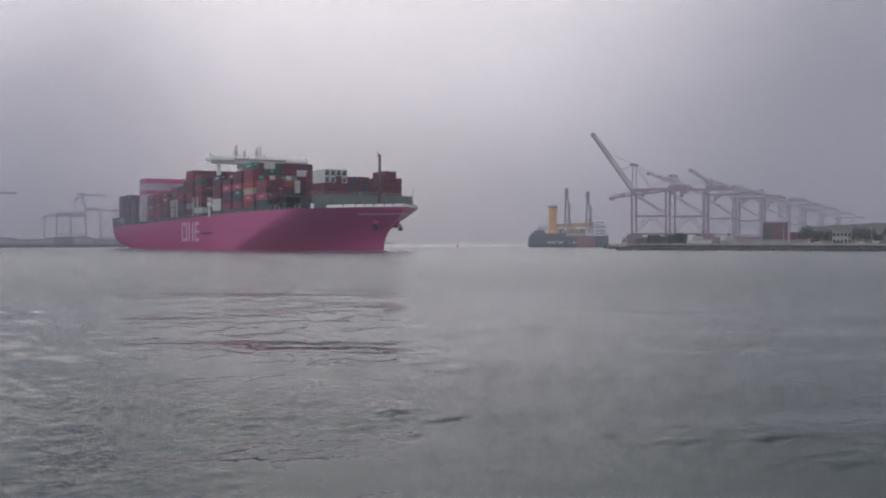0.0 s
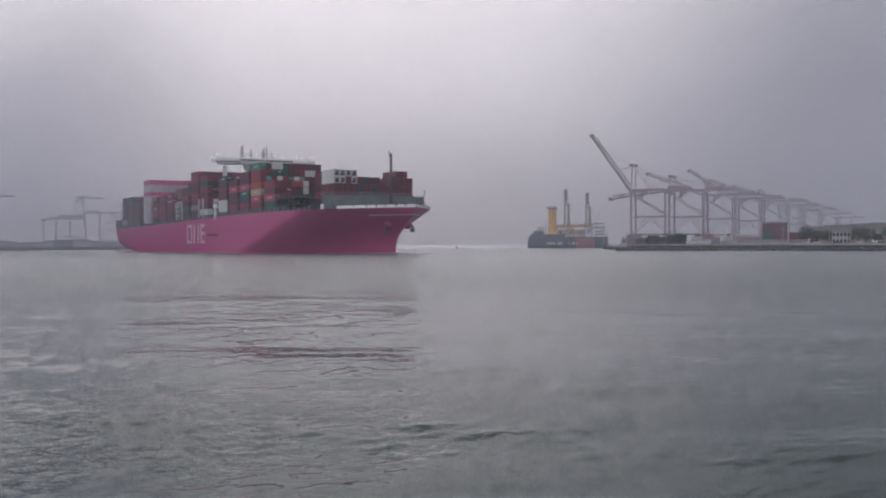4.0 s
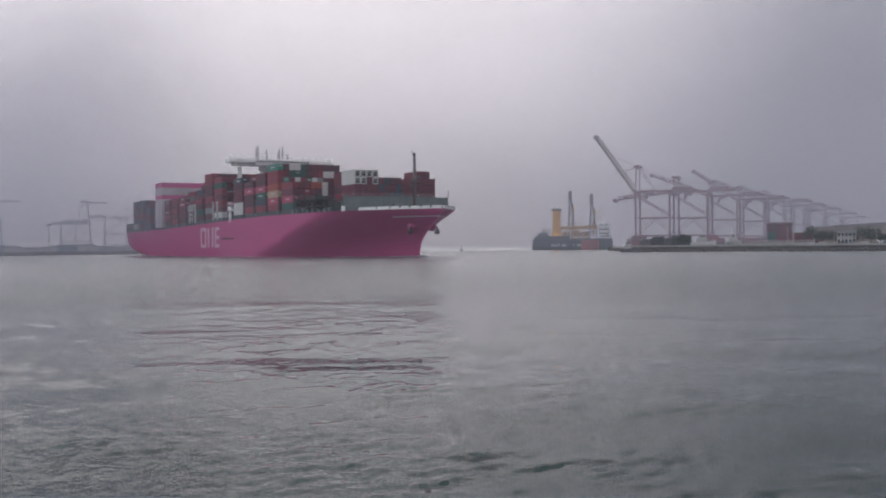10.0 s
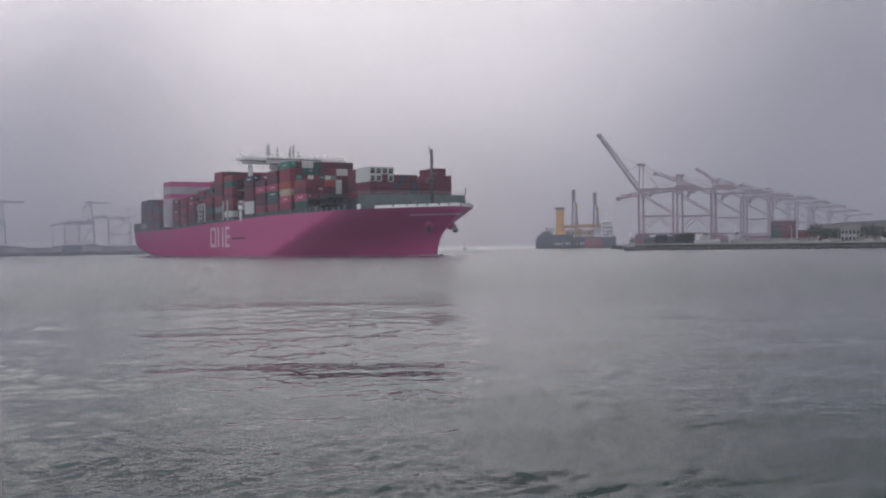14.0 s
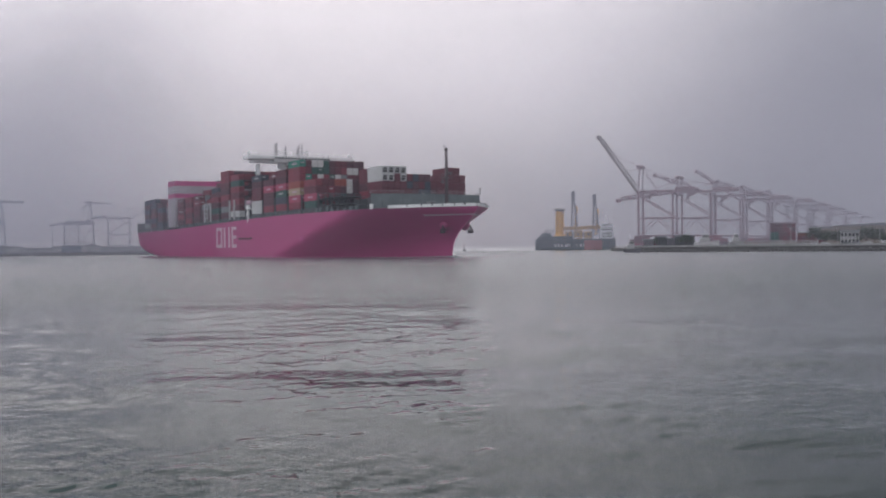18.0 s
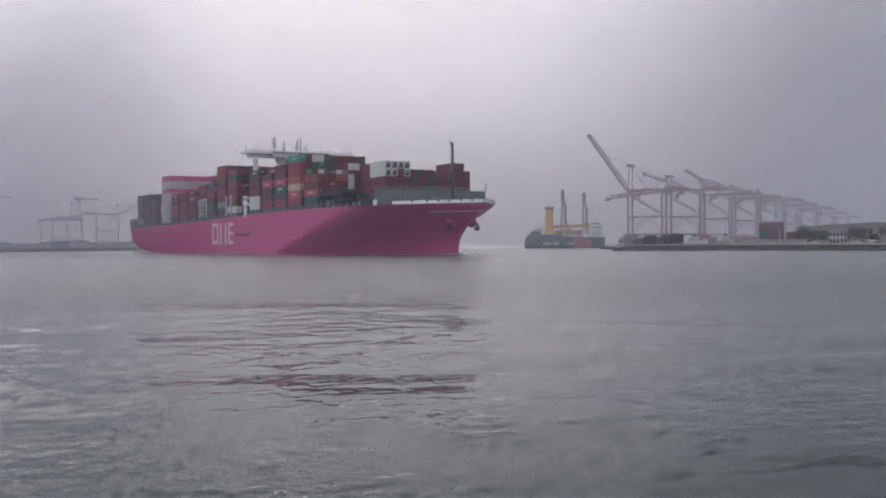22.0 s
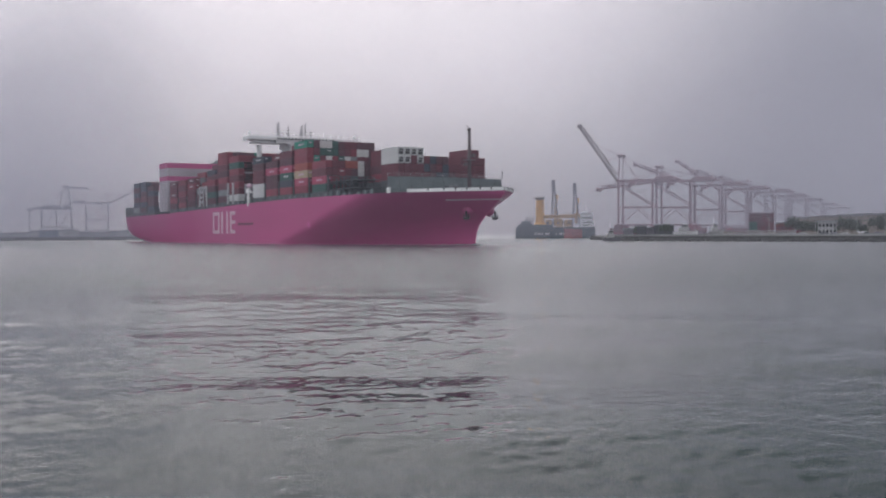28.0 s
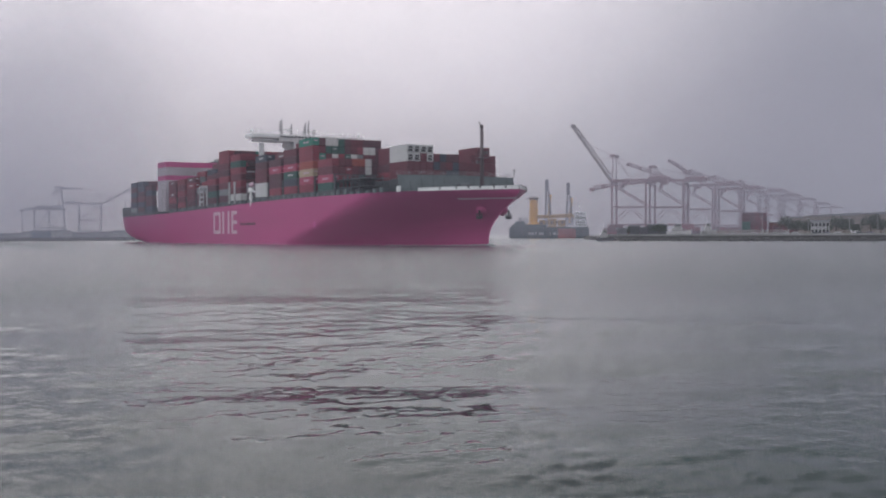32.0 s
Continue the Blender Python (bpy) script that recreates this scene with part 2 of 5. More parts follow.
ASPHALT = material("yard_asphalt", (0.06, 0.06, 0.062), 0.9, var=0.2, grain=0.3)
BEIGE = material("beige_wall_paint", (0.25, 0.222, 0.195), 0.8, var=0.1, grain=0.3)
ROOF = material("grey_roof_sheet", (0.24, 0.25, 0.26), 0.6, var=0.1, grain=0.4)
FOLIAGE = material("dark_foliage", (0.035, 0.055, 0.030), 0.75, var=0.5, grain=0.9)
BARK = material("tree_bark", (0.07, 0.055, 0.04), 0.9, var=0.3, grain=3)


# ---------------------------------------------------------------- building helpers
class Shape:
    """Collects boxes, bars and tubes into one mesh."""

    def __init__(self):
        self.v, self.f, self.mi, self.cur = [], [], [], 0

    def add(self, verts, faces):
        o = len(self.v)
        self.v += [tuple(p) for p in verts]
        self.f += [tuple(o + i for i in f) for f in faces]
        self.mi += [self.cur] * len(faces)
        return self

    def box(self, x0, x1, y0, y1, z0, z1):
        return self.add([(x, y, z) for z in (z0, z1) for y in (y0, y1) for x in (x0, x1)],
                        [(0, 2, 3, 1), (4, 5, 7, 6), (0, 1, 5, 4), (2, 6, 7, 3), (0, 4, 6, 2), (1, 3, 7, 5)])

    def bevelled(self, x0, x1, y0, y1, z0, z1, b):
        """A box with its upright and top edges cut off."""
        ring = lambda d, z: [(x0 + b + d, y0 + d, z), (x1 - b - d, y0 + d, z), (x1 - d, y0 + b + d, z), (x1 - d, y1 - b - d, z),
                             (x1 - b - d, y1 - d, z), (x0 + b + d, y1 - d, z), (x0 + d, y1 - b - d, z), (x0 + d, y0 + b + d, z)]
        return self.rings([ring(0, z0), ring(0, z1 - b), ring(b * 0.7, z1)])

    def rings(self, rings, caps=True):
        n = len(rings[0])
        v = [p for r in rings for p in r]
        f = [(k * n + i, k * n + (i + 1) % n, (k + 1) * n + (i + 1) % n, (k + 1) * n + i) for k in range(len(rings) - 1) for i in range(n)]
        if caps:
            f += [tuple(range(n - 1, -1, -1)), tuple((len(rings) - 1) * n + i for i in range(n))]
        return self.add(v, f)

    def tube(self, p, q, r, r2=None, n=8):
        p, q = Vector(p), Vector(q)
        d = (q - p).normalized()
        a = d.orthogonal().normalized()
        b = d.cross(a)
        ring = lambda c, rr: [c + (a * math.cos(2 * math.pi * i / n) + b * math.sin(2 * math.pi * i / n)) * rr for i in range(n)]
        return self.rings([ring(p, r), ring(q, r if r2 is None else r2)])

    def bar(self, p, q, w, h=None):
        """A square bar from p to q, w wide and h high."""
        p, q, h = Vector(p), Vector(q), h or w
        d = (q - p).normalized()
        s = d.cross(Vector((0, 0, 1)))
        s = s.normalized() if s.length > 0.05 else Vector((0, 1, 0))
        u = s.cross(d)
        ring = lambda c: [c + s * (i * w / 2) + u * (j * h / 2) for i, j in ((-1, -1), (1, -1), (1, 1), (-1, 1))]
        return self.rings([ring(p), ring(q)])

    def dome(self, c, r, n=10, k=5, low=-0.3):
        rings = []
        for j in range(k):
            a = math.asin(low) + (math.pi / 2 - math.asin(low)) * j / (k - 0.6)
            rings.append([(c[0] + r * math.cos(a) * math.cos(2 * math.pi * i / n), c[1] + r * math.cos(a) * math.sin(2 * math.pi * i / n), c[2] + r * math.sin(a)) for i in range(n)])
        return self.rings(rings)


def part(name, shape, mats, parent=None, label="", smooth=False):
    """Links a Shape (or a mesh) as one mesh object under a thing or a part."""
    if isinstance(shape, Shape):
        me = bpy.data.meshes.new(name)
        me.from_pydata(shape.v, [], shape.f)
        for m in mats if isinstance(mats, (list, tuple)) else [mats]:
            me.materials.append(m)
        me.polygons.foreach_set("material_index", shape.mi)
        if smooth:
            me.polygons.foreach_set("use_smooth", [True] * len(me.polygons))
        me.update()
    else:
        me = shape
    ob = new(name, me)
    ob.parent = parent
    if label:
        tagged(ob, label)
    return ob


def thing(name, label, category, group="", kind="", m=None):
    ob = tagged(new(name), label, category, group, kind)
    ob.empty_display_size = 0.5
    if m is not None:
        ob.matrix_basis = m
    return ob


def polar(az, d, z=0.0):
    return Vector((d * math.sin(radians(az)), d * math.cos(radians(az)), z))


# ---------------------------------------------------------------- water and haze sheets
# steepness of each wave
LONG_SLOPE, MID_SLOPE, SHORT_SLOPE = 0.0085, 0.0145, 0.026


def make_water():
    """One sheet round the camera to beyond the horizon: fine rings ahead, coarse behind, raised into waves."""
    fine = np.radians(np.linspace(-34, 34, 1000))
    coarse = np.radians(np.linspace(34, 326, 60))[1:-1]
    ang = np.concatenate([fine, coarse])
    rad = np.concatenate([[0.5], np.geomspace(4.0, 12.0, 20)[:-1], np.geomspace(12.0, 400.0, 980)[:-1], np.geomspace(400.0, 4700.0, 80)])
    R, A = np.meshgrid(rad, ang, indexing="ij")
    X, Y = R * np.sin(A), R * np.cos(A)
    Z = np.zeros_like(X)
    rs = np.random.RandomState(5)
    # the shortest waves worth raising grow with the distance, as they are seen ever flatter
    step = np.maximum(rad * np.where(rad < 400, 0.0036, 0.053) / 2.6, rad ** 2 / 8000)

    def wave(lam, slope, spread, sharp, gain):
        """Adds one wave of that length and steepness as far out as it can be told."""
        th = rs.normal(0.07, spread)
        far = int(np.searchsorted(-(lam / step), -1.0))
        x, y = X[:far], Y[:far]
        k = 2 * math.pi / lam
        w = 0.5 / lam
        ph = k * (math.sin(th) * x + math.cos(th) * y) + rs.uniform(0, 6.28)
        ph += 0.8 * np.sin(w * (x + 0.6 * y) + rs.uniform(0, 6.28)) + 0.7 * np.sin(w * 1.3 * (y - 0.8 * x) + rs.uniform(0, 6.28))
        keep = np.clip(lam / step[:far] - 1.0, 0, 1)[:, None]
        Z[:far] += slope / k * keep * gain[:far] * (np.sin(ph) + sharp * np.sin(2 * ph + 1.2))

    # wind and long swell gather the chop into bands
    band = np.sin(0.62 * Y + 0.09 * X + 1.6 * np.sin(0.11 * X) + 0.8 * np.sin(0.05 * Y)) + 0.8 * np.sin(0.27 * Y - 0.16 * X + 1.3 * np.sin(0.07 * X + 2)) + 0.6 * np.sin(0.9 * Y + 0.33 * X)
    group = np.clip(0.86 + 0.26 * band, 0.5, 1.2)
    # slopes shrink with distance, fitted so far crests don't show as a line
    even = np.clip((45 / R) ** 1.2, 0.05, 1.0)
    mid_chop_gain = group * np.clip(R / 42, 0.6, 1.0) * np.clip((58 / R) ** 1.6, 0.05, 1.0)
    for k in range(24):
        wave(3.2 * 9.0 ** (k / 23.0), LONG_SLOPE, 0.5, 0.1, even)
    for k in range(24):
        wave(0.9 * 3.5 ** (k / 23.0), MID_SLOPE, 0.85, 0.28, mid_chop_gain)
    for k in range(24):
        wave(0.23 * 4.0 ** (k / 23.0), SHORT_SLOPE, 0.95, 0.25, group)
    Z *= np.clip((R - 1.0) / 4.0, 0, 1) * np.where(np.cos(A) < math.cos(radians(34.1)), 0, 1)
    n, m = len(rad), len(ang)
    co = np.stack([X, Y, Z], -1).reshape(-1, 3)
    i, j = np.meshgrid(np.arange(n - 1), np.arange(m), indexing="ij")
    a, b = i * m + j, i * m + (j + 1) % m
    faces = np.stack([a, b, b + m, a + m], -1).reshape(-1, 4)
    co = np.concatenate([co, [[0.0, 0.0, 0.0]]])
    fan = np.stack([np.full(m, len(co) - 1), (np.arange(m) + 1) % m, np.arange(m)], -1)
    me = bpy.data.meshes.new("water")
    me.vertices.add(len(co))
    me.vertices.foreach_set("co", co.ravel())
    me.loops.add(faces.size + fan.size)
    me.loops.foreach_set("vertex_index", np.concatenate([faces.ravel(), fan.ravel()]))
    me.polygons.add(len(faces) + len(fan))
    me.polygons.foreach_set("loop_start", np.concatenate([np.arange(len(faces)) * 4, faces.size + np.arange(len(fan)) * 3]))
    me.polygons.foreach_set("use_smooth", [True] * (len(faces) + len(fan)))
    me.update(calc_edges=True)
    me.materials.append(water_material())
    return tagged(new("water", me), "rippled grey-green harbour water", "water", kind="structure")


water = make_water()


def make_haze_sheets():
    for x0, x1, y, thick, top, soft, m in HAZE_SHEETS:
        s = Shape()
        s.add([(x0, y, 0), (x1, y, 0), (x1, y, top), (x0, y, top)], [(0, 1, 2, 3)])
        # the two right-hand sheets are toned darker, to dull the haze there
        ob = part("haze_sheet", s, haze_sheet_material("haze_sheet", thick, top, x0, x1, soft, 0.004 if abs(y) > 600 or y == 215 else 0.06, 0.74 if x0 in (-12, 0) and y > 0 else 1.0))
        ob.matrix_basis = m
        tagged(ob, "flat see-through sheet standing in for mist over the harbour", "mist", kind="stuff")


# from x, to x, y, thickness, height, softness of the first end, pose; two sheets follow the ship's track to veil its
# stern from the camera
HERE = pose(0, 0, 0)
HAZE_SHEETS = [(-2600, 2600, 215, 0.10, 260, 70, HERE), (-12, 2600, 390, 0.20, 200, 170, HERE), (0, 2600, 545, 0.08, 200, 200, HERE), (140, 2600, -690, 0.22, 200, 70, pose(0, 0, 0, 0, 0, 180)),
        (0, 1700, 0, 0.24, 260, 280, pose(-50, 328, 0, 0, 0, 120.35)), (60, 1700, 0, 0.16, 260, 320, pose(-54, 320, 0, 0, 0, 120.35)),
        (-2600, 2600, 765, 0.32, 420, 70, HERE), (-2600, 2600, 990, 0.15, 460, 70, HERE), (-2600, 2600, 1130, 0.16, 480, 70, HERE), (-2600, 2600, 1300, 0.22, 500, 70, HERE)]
make_haze_sheets()


# ---------------------------------------------------------------- the container ship, x forward from the stem at the waterline
def lerp_table(t, x):
    for (a, u), (b, w) in zip(t, t[1:]):
        if x <= b:
            return u + (w - u) * max(0, min(1, (x - a) / (b - a)))
    return t[-1][1]


DECK = [(-345, 14.2), (-247, 14.8), (-165, 16.2), (-126, 16.9), (-87, 17.2), (-40, 17.0), (20, 16.8)]


def deck_z(x):
    return lerp_table(DECK, x)


STEM = [(-3, -1.4), (0, -0.9), (3.2, -0.4), (5.2, 0.7), (6.6, 1.9), (9.2, 5.2), (11.4, 8.7), (13.4, 12.2), (15.6, 15.3), (17.9, 16.4)]
STEM_UP = [(x, z) for z, x in STEM]
STERN_BOTTOM = [(-341, 5.2), (-335, 3.4), (-322, 1.6), (-305, 0.3), (-292, -0.6), (-275, -3)]
HALF = 25.3


def half_beam(x, z):
    top = 18.0
    h = max(0.0, min(1.0, z / top))
    xf = -106 + 74 * h ** 0.95
    xs = lerp_table(STEM, z)
    b = HALF
    if x > xf:
        u = min(1.0, (x - xf) / (xs - xf))
        b *= max(0.0, 1 - u ** (1.38 + 0.97 * h ** 1.6))
    if x < -235:
        u = (-235 - x) / 106
        k = max(0.0, 1 - h / 0.75)
        b *= 1 - 0.03 * u - 0.10 * k * u ** 1.6
    return b


def make_hull(ship):
    xs = [-341 + i * 6 for i in range(40)] + [-105 + i * 2.5 for i in range(40)] + [-5 + i for i in range(17)] + [12 + i * 0.4 for i in range(10)] + [15.9]
    nz = 22
    s = Shape()
    verts, faces = [], []
    for x in xs:
        zt = deck_z(x)
        zb = lerp_table(STERN_BOTTOM, x) if x < -275 else (-3.0 if x < -1.4 else min(lerp_table(STEM_UP, x), zt - 0.05))
        for k in range(nz):
            z = zb + (zt - zb) * (k / (nz - 1))
            b = half_beam(x, z)
            if x < -275:
                d = z - zb
                if d < 3.0:
                    b *= 0.93 + 0.07 * math.sqrt(max(0, 1 - (1 - d / 3.0) ** 2))
            verts.append((x, -b, z))
        for k in range(nz):
            verts.append((x, -verts[len(verts) - nz][1], zb + (zt - zb) * (k / (nz - 1))))
    w = 2 * nz
    for i in range(len(xs) - 1):
        for k in range(nz - 1):
            a = i * w + k
            faces.append((a, a + w, a + w + 1, a + 1))
            a += nz
            faces.append((a, a + 1, a + w + 1, a + w))
        faces.append((i * w, i * w + nz, (i + 1) * w + nz, (i + 1) * w))
    faces.append(tuple(range(nz)) + tuple(range(2 * nz - 1, nz - 1, -1)))
    s.add(verts, faces)
    hull = part("hull", s, HULL_PINK, ship, "magenta painted steel hull with flared bow", smooth=True)
    # deck plate
    s = Shape()
    dv, df = [], []
    for x in xs:
        b = half_beam(x, deck_z(x)) - 0.05
        dv += [(x, -b, deck_z(x) - 0.15), (x, b, deck_z(x) - 0.15)]
    df = [(2 * i, 2 * i + 2, 2 * i + 3, 2 * i + 1) for i in range(len(xs) - 1)]
    s.add(dv, df)
    part("main_deck", s, DECK_GREY, ship, "grey green weather deck")
    return hull, xs


def strip_on_hull(x0, x1, z0, z1, out, n=40, side=-1, upright=False):
    """A thin plate that follows the hull's side from x0 to x1, z0 and z1 functions or numbers."""
    s = Shape()
    f0 = z0 if callable(z0) else (lambda x: z0)
    f1 = z1 if callable(z1) else (lambda x: z1)
    v = []
    for i in range(n + 1):
        x = x0 + (x1 - x0) * i / n
        za, zb = f0(x), f1(x)
        ya, yb = half_beam(x, min(za, 18)) + out, half_beam(x, za if upright else min(zb, 18)) + out
        v += [(x, side * ya, za), (x, side * yb, zb), (x, side * (yb - 0.25), zb), (x, side * (ya - 0.25), za)]
    f = []
    for i in range(n):
        for k in range(4):
            a, b = 4 * i + k, 4 * i + (k + 1) % 4
            f.append((a, b, b + 4, a + 4))
    f += [(0, 3, 2, 1), (4 * n, 4 * n + 1, 4 * n + 2, 4 * n + 3)]
    return s.add(v, f)


def container_mesh(mat, length=12.19, high=2.72, mark=None):
    """Frame, recessed side panels, doors: x along its length, base at z 0."""
    s, w, d, e = Shape(), 2.44, 0.05, 0.16
    L, W = length / 2, w / 2
    s.box(-L + d, L - d, -W + d, W - d, 0.08, high - d)
    for x in (-L, L - e):
        for y in (-W, W - e):
            s.box(x, x + e, y, y + e, 0, high)
    for y in (-W, W - e):
        s.box(-L + e, L - e, y, y + e, 0, e)
        s.box(-L + e, L - e, y, y + e, high - e, high)
    # door bars on the end, a pale mark on the sides
    for y in (-0.75, -0.25, 0.25, 0.75):
        s.box(L - d, L - d + 0.04, y - 0.03, y + 0.03, 0.2, high - 0.2)
    if mark:
        s.cur = 1
        for x, w in ((-2.2, 1.1), (-0.7, 0.9), (0.6, 0.9), (2.0, 0.5)):
            for y in (-W + d - 0.012, W - d - 0.012):
                s.box(x, x + w, y, y + 0.024, 1.05, 1.75)
        s.box(L - d, L - d + 0.02, -0.7, 0.7, 1.6, 1.95)
    me = bpy.data.meshes.new("shipping_container")
    me.from_pydata(s.v, [], s.f)
    me.materials.append(mat)
    if mark:
        me.materials.append(mark)
        me.polygons.foreach_set("material_index", s.mi)
    return me


def reefer_mesh(mat):
    me = container_mesh(mat)
    s = Shape()
    s.v, s.f = [tuple(v.co) for v in me.vertices], [tuple(p.vertices) for p in me.polygons]
    s.mi = [0] * len(s.f)
    s.cur = 1
    s.box(6.05, 6.12, -0.85, 0.75, 0.35, 1.25)
    s.box(6.05, 6.12, -0.70, 0.85, 1.45, 2.1)
    me = bpy.data.meshes.new("refrigerated_container")
    me.from_pydata(s.v, [], s.f)
    me.materials.append(mat)
    me.materials.append(BLACK)
    me.polygons.foreach_set("material_index", s.mi)
    return me


TIER, ROW = 2.76, 2.52
# bay: front, tiers above the hatch cover for each of 20 rows from starboard to port
BAYS = [
    (-33.4, [0] * 6 + [4, 4, 4, 4, 3, 3, 3, 3, 2, 2, 3, 4, 4, 3], 22.4),
    (-58.8, [4, 4, 4, 4, 4, 4, 4, 4, 4, 4, 4, 4, 4, 3, 3, 3, 3, 3, 3, 2], 0),
    (-75.0, [7, 7, 7, 7, 7, 7, 7, 7, 7, 7, 7, 6, 6, 6, 6, 6, 6, 5, 5, 5], 0),
    (-89.6, [6, 6, 7, 7, 6, 7, 7, 7, 7, 7, 6, 6, 6, 6, 6, 6, 6, 6, 6, 5], 0),
    (-104.2, [5, 6, 6, 6, 6, 6, 7, 7, 6, 6, 6, 6, 6, 6, 6, 6, 6, 6, 6, 5], 0),
    (-118.8, [6, 6, 6, 6, 6, 6, 6, 6, 6, 6, 6, 6, 6, 6, 6, 6, 6, 6, 6, 5], 0),
    (-147.5, [7, 7, 7, 7, 7, 7, 7, 7, 7, 7, 7, 7, 7, 7, 7, 7, 7, 7, 6, 6], 0),
    (-162.1, [8, 8, 8, 8, 8, 8, 8, 8, 8, 8, 8, 8, 8, 8, 8, 8, 7, 7, 7, 7], 0),
    (-178.5, [4, 5, 7, 7, 7, 7, 7, 7, 7, 7, 7, 7, 7, 7, 7, 7, 7, 7, 7, 7], 0),
    (-193.1, [3, 4, 6, 7, 7, 7, 7, 7, 7, 7, 7, 7, 7, 7, 7, 7, 7, 7, 7, 7], 0),
    (-207.7, [5, 5, 6, 6, 6, 6, 6, 6, 6, 6, 6, 6, 6, 6, 6, 6, 6, 6, 6, 6], 0),
    (-222.3, [5, 5, 5, 5, 6, 6, 6, 6, 6, 6, 6, 6, 6, 6, 6, 6, 6, 6, 6, 6], 0),
    (-236.9, [5, 5, 5, 5, 5, 6, 6, 6, 6, 6, 6, 6, 6, 6, 6, 6, 6, 6, 6, 6], 0),
    (-279.0, [5, 5, 5, 5, 5, 5, 5, 5, 5, 5, 5, 5, 5, 5, 5, 5, 5, 5, 5, 5], 0),
    (-293.6, [6, 6, 6, 6, 6, 6, 6, 6, 6, 6, 6, 6, 6, 6, 6, 6, 6, 6, 6, 6], 0),
    (-308.2, [6, 6, 6, 6, 6, 6, 6, 6, 6, 6, 6, 6, 6, 6, 6, 6, 6, 6, 6, 6], 0),
]
# colours of the starboard columns, bottom to top, by bay
SIDE = {
    1: ["green", "pink", "maroon", "red"],
    2: ["red", "pink", "cream", "orange", "red", "red", "teal"],
    3: ["red", "navy", "green", "pink", "brown", "maroon"],
    4: ["red", "brown", "brown", "pink", "brown"],
    5: ["white", "white", "maroon", "maroon", "brown", "navy"],
    6: ["white", "maroon", "red", "maroon", "red", "green", "red"],
    7: ["brown", "grey", "maroon", "red", "brown", "maroon", "red", "red"],
    8: ["brown", "green", "brown", "red"],
    9: ["brown", "brown", "grey"],
    10: ["brown", "maroon", "maroon", "red", "maroon"],
    11: ["red", "maroon", "red", "maroon", "red"],
    12: ["brown", "red", "maroon", "maroon", "maroon"],
    13: ["navy", "brown", "brown", "navy", "brown"],
    14: ["brown", "navy", "maroon", "brown", "navy", "navy"],
    15: ["grey", "navy", "brown", "navy", "brown", "navy"],
}


# single boxes that stand out on the forward faces: bay, row, tier
FRONT = {(1, 3, 3): "orange", (1, 4, 3): "orange", (1, 5, 3): "white", (1, 5, 2): "white", (1, 4, 2): "brown", (1, 3, 2): "maroon", (1, 6, 3): "brown", (1, 7, 3): "maroon", (1, 2, 3): "maroon", (1, 1, 3): "maroon",
         (2, 2, 6): "white", (2, 3, 6): "white", (2, 4, 6): "green", (2, 5, 6): "brown", (2, 6, 6): "maroon", (2, 7, 6): "maroon", (2, 8, 6): "brown", (2, 9, 6): "brown",
         (2, 10, 6): "brown", (2, 1, 6): "brown", (2, 2, 5): "green", (2, 3, 5): "green", (2, 4, 5): "green", (2, 5, 5): "brown", (2, 6, 5): "maroon", (2, 7, 5): "red", (2, 8, 5): "white",
         (2, 9, 5): "white", (2, 1, 5): "maroon", (2, 10, 5): "brown", (4, 2, 5): "white", (4, 3, 5): "navy", (0, 11, 3): "green", (0, 18, 3): "maroon", (0, 19, 2): "white", (3, 6, 6): "grey"}


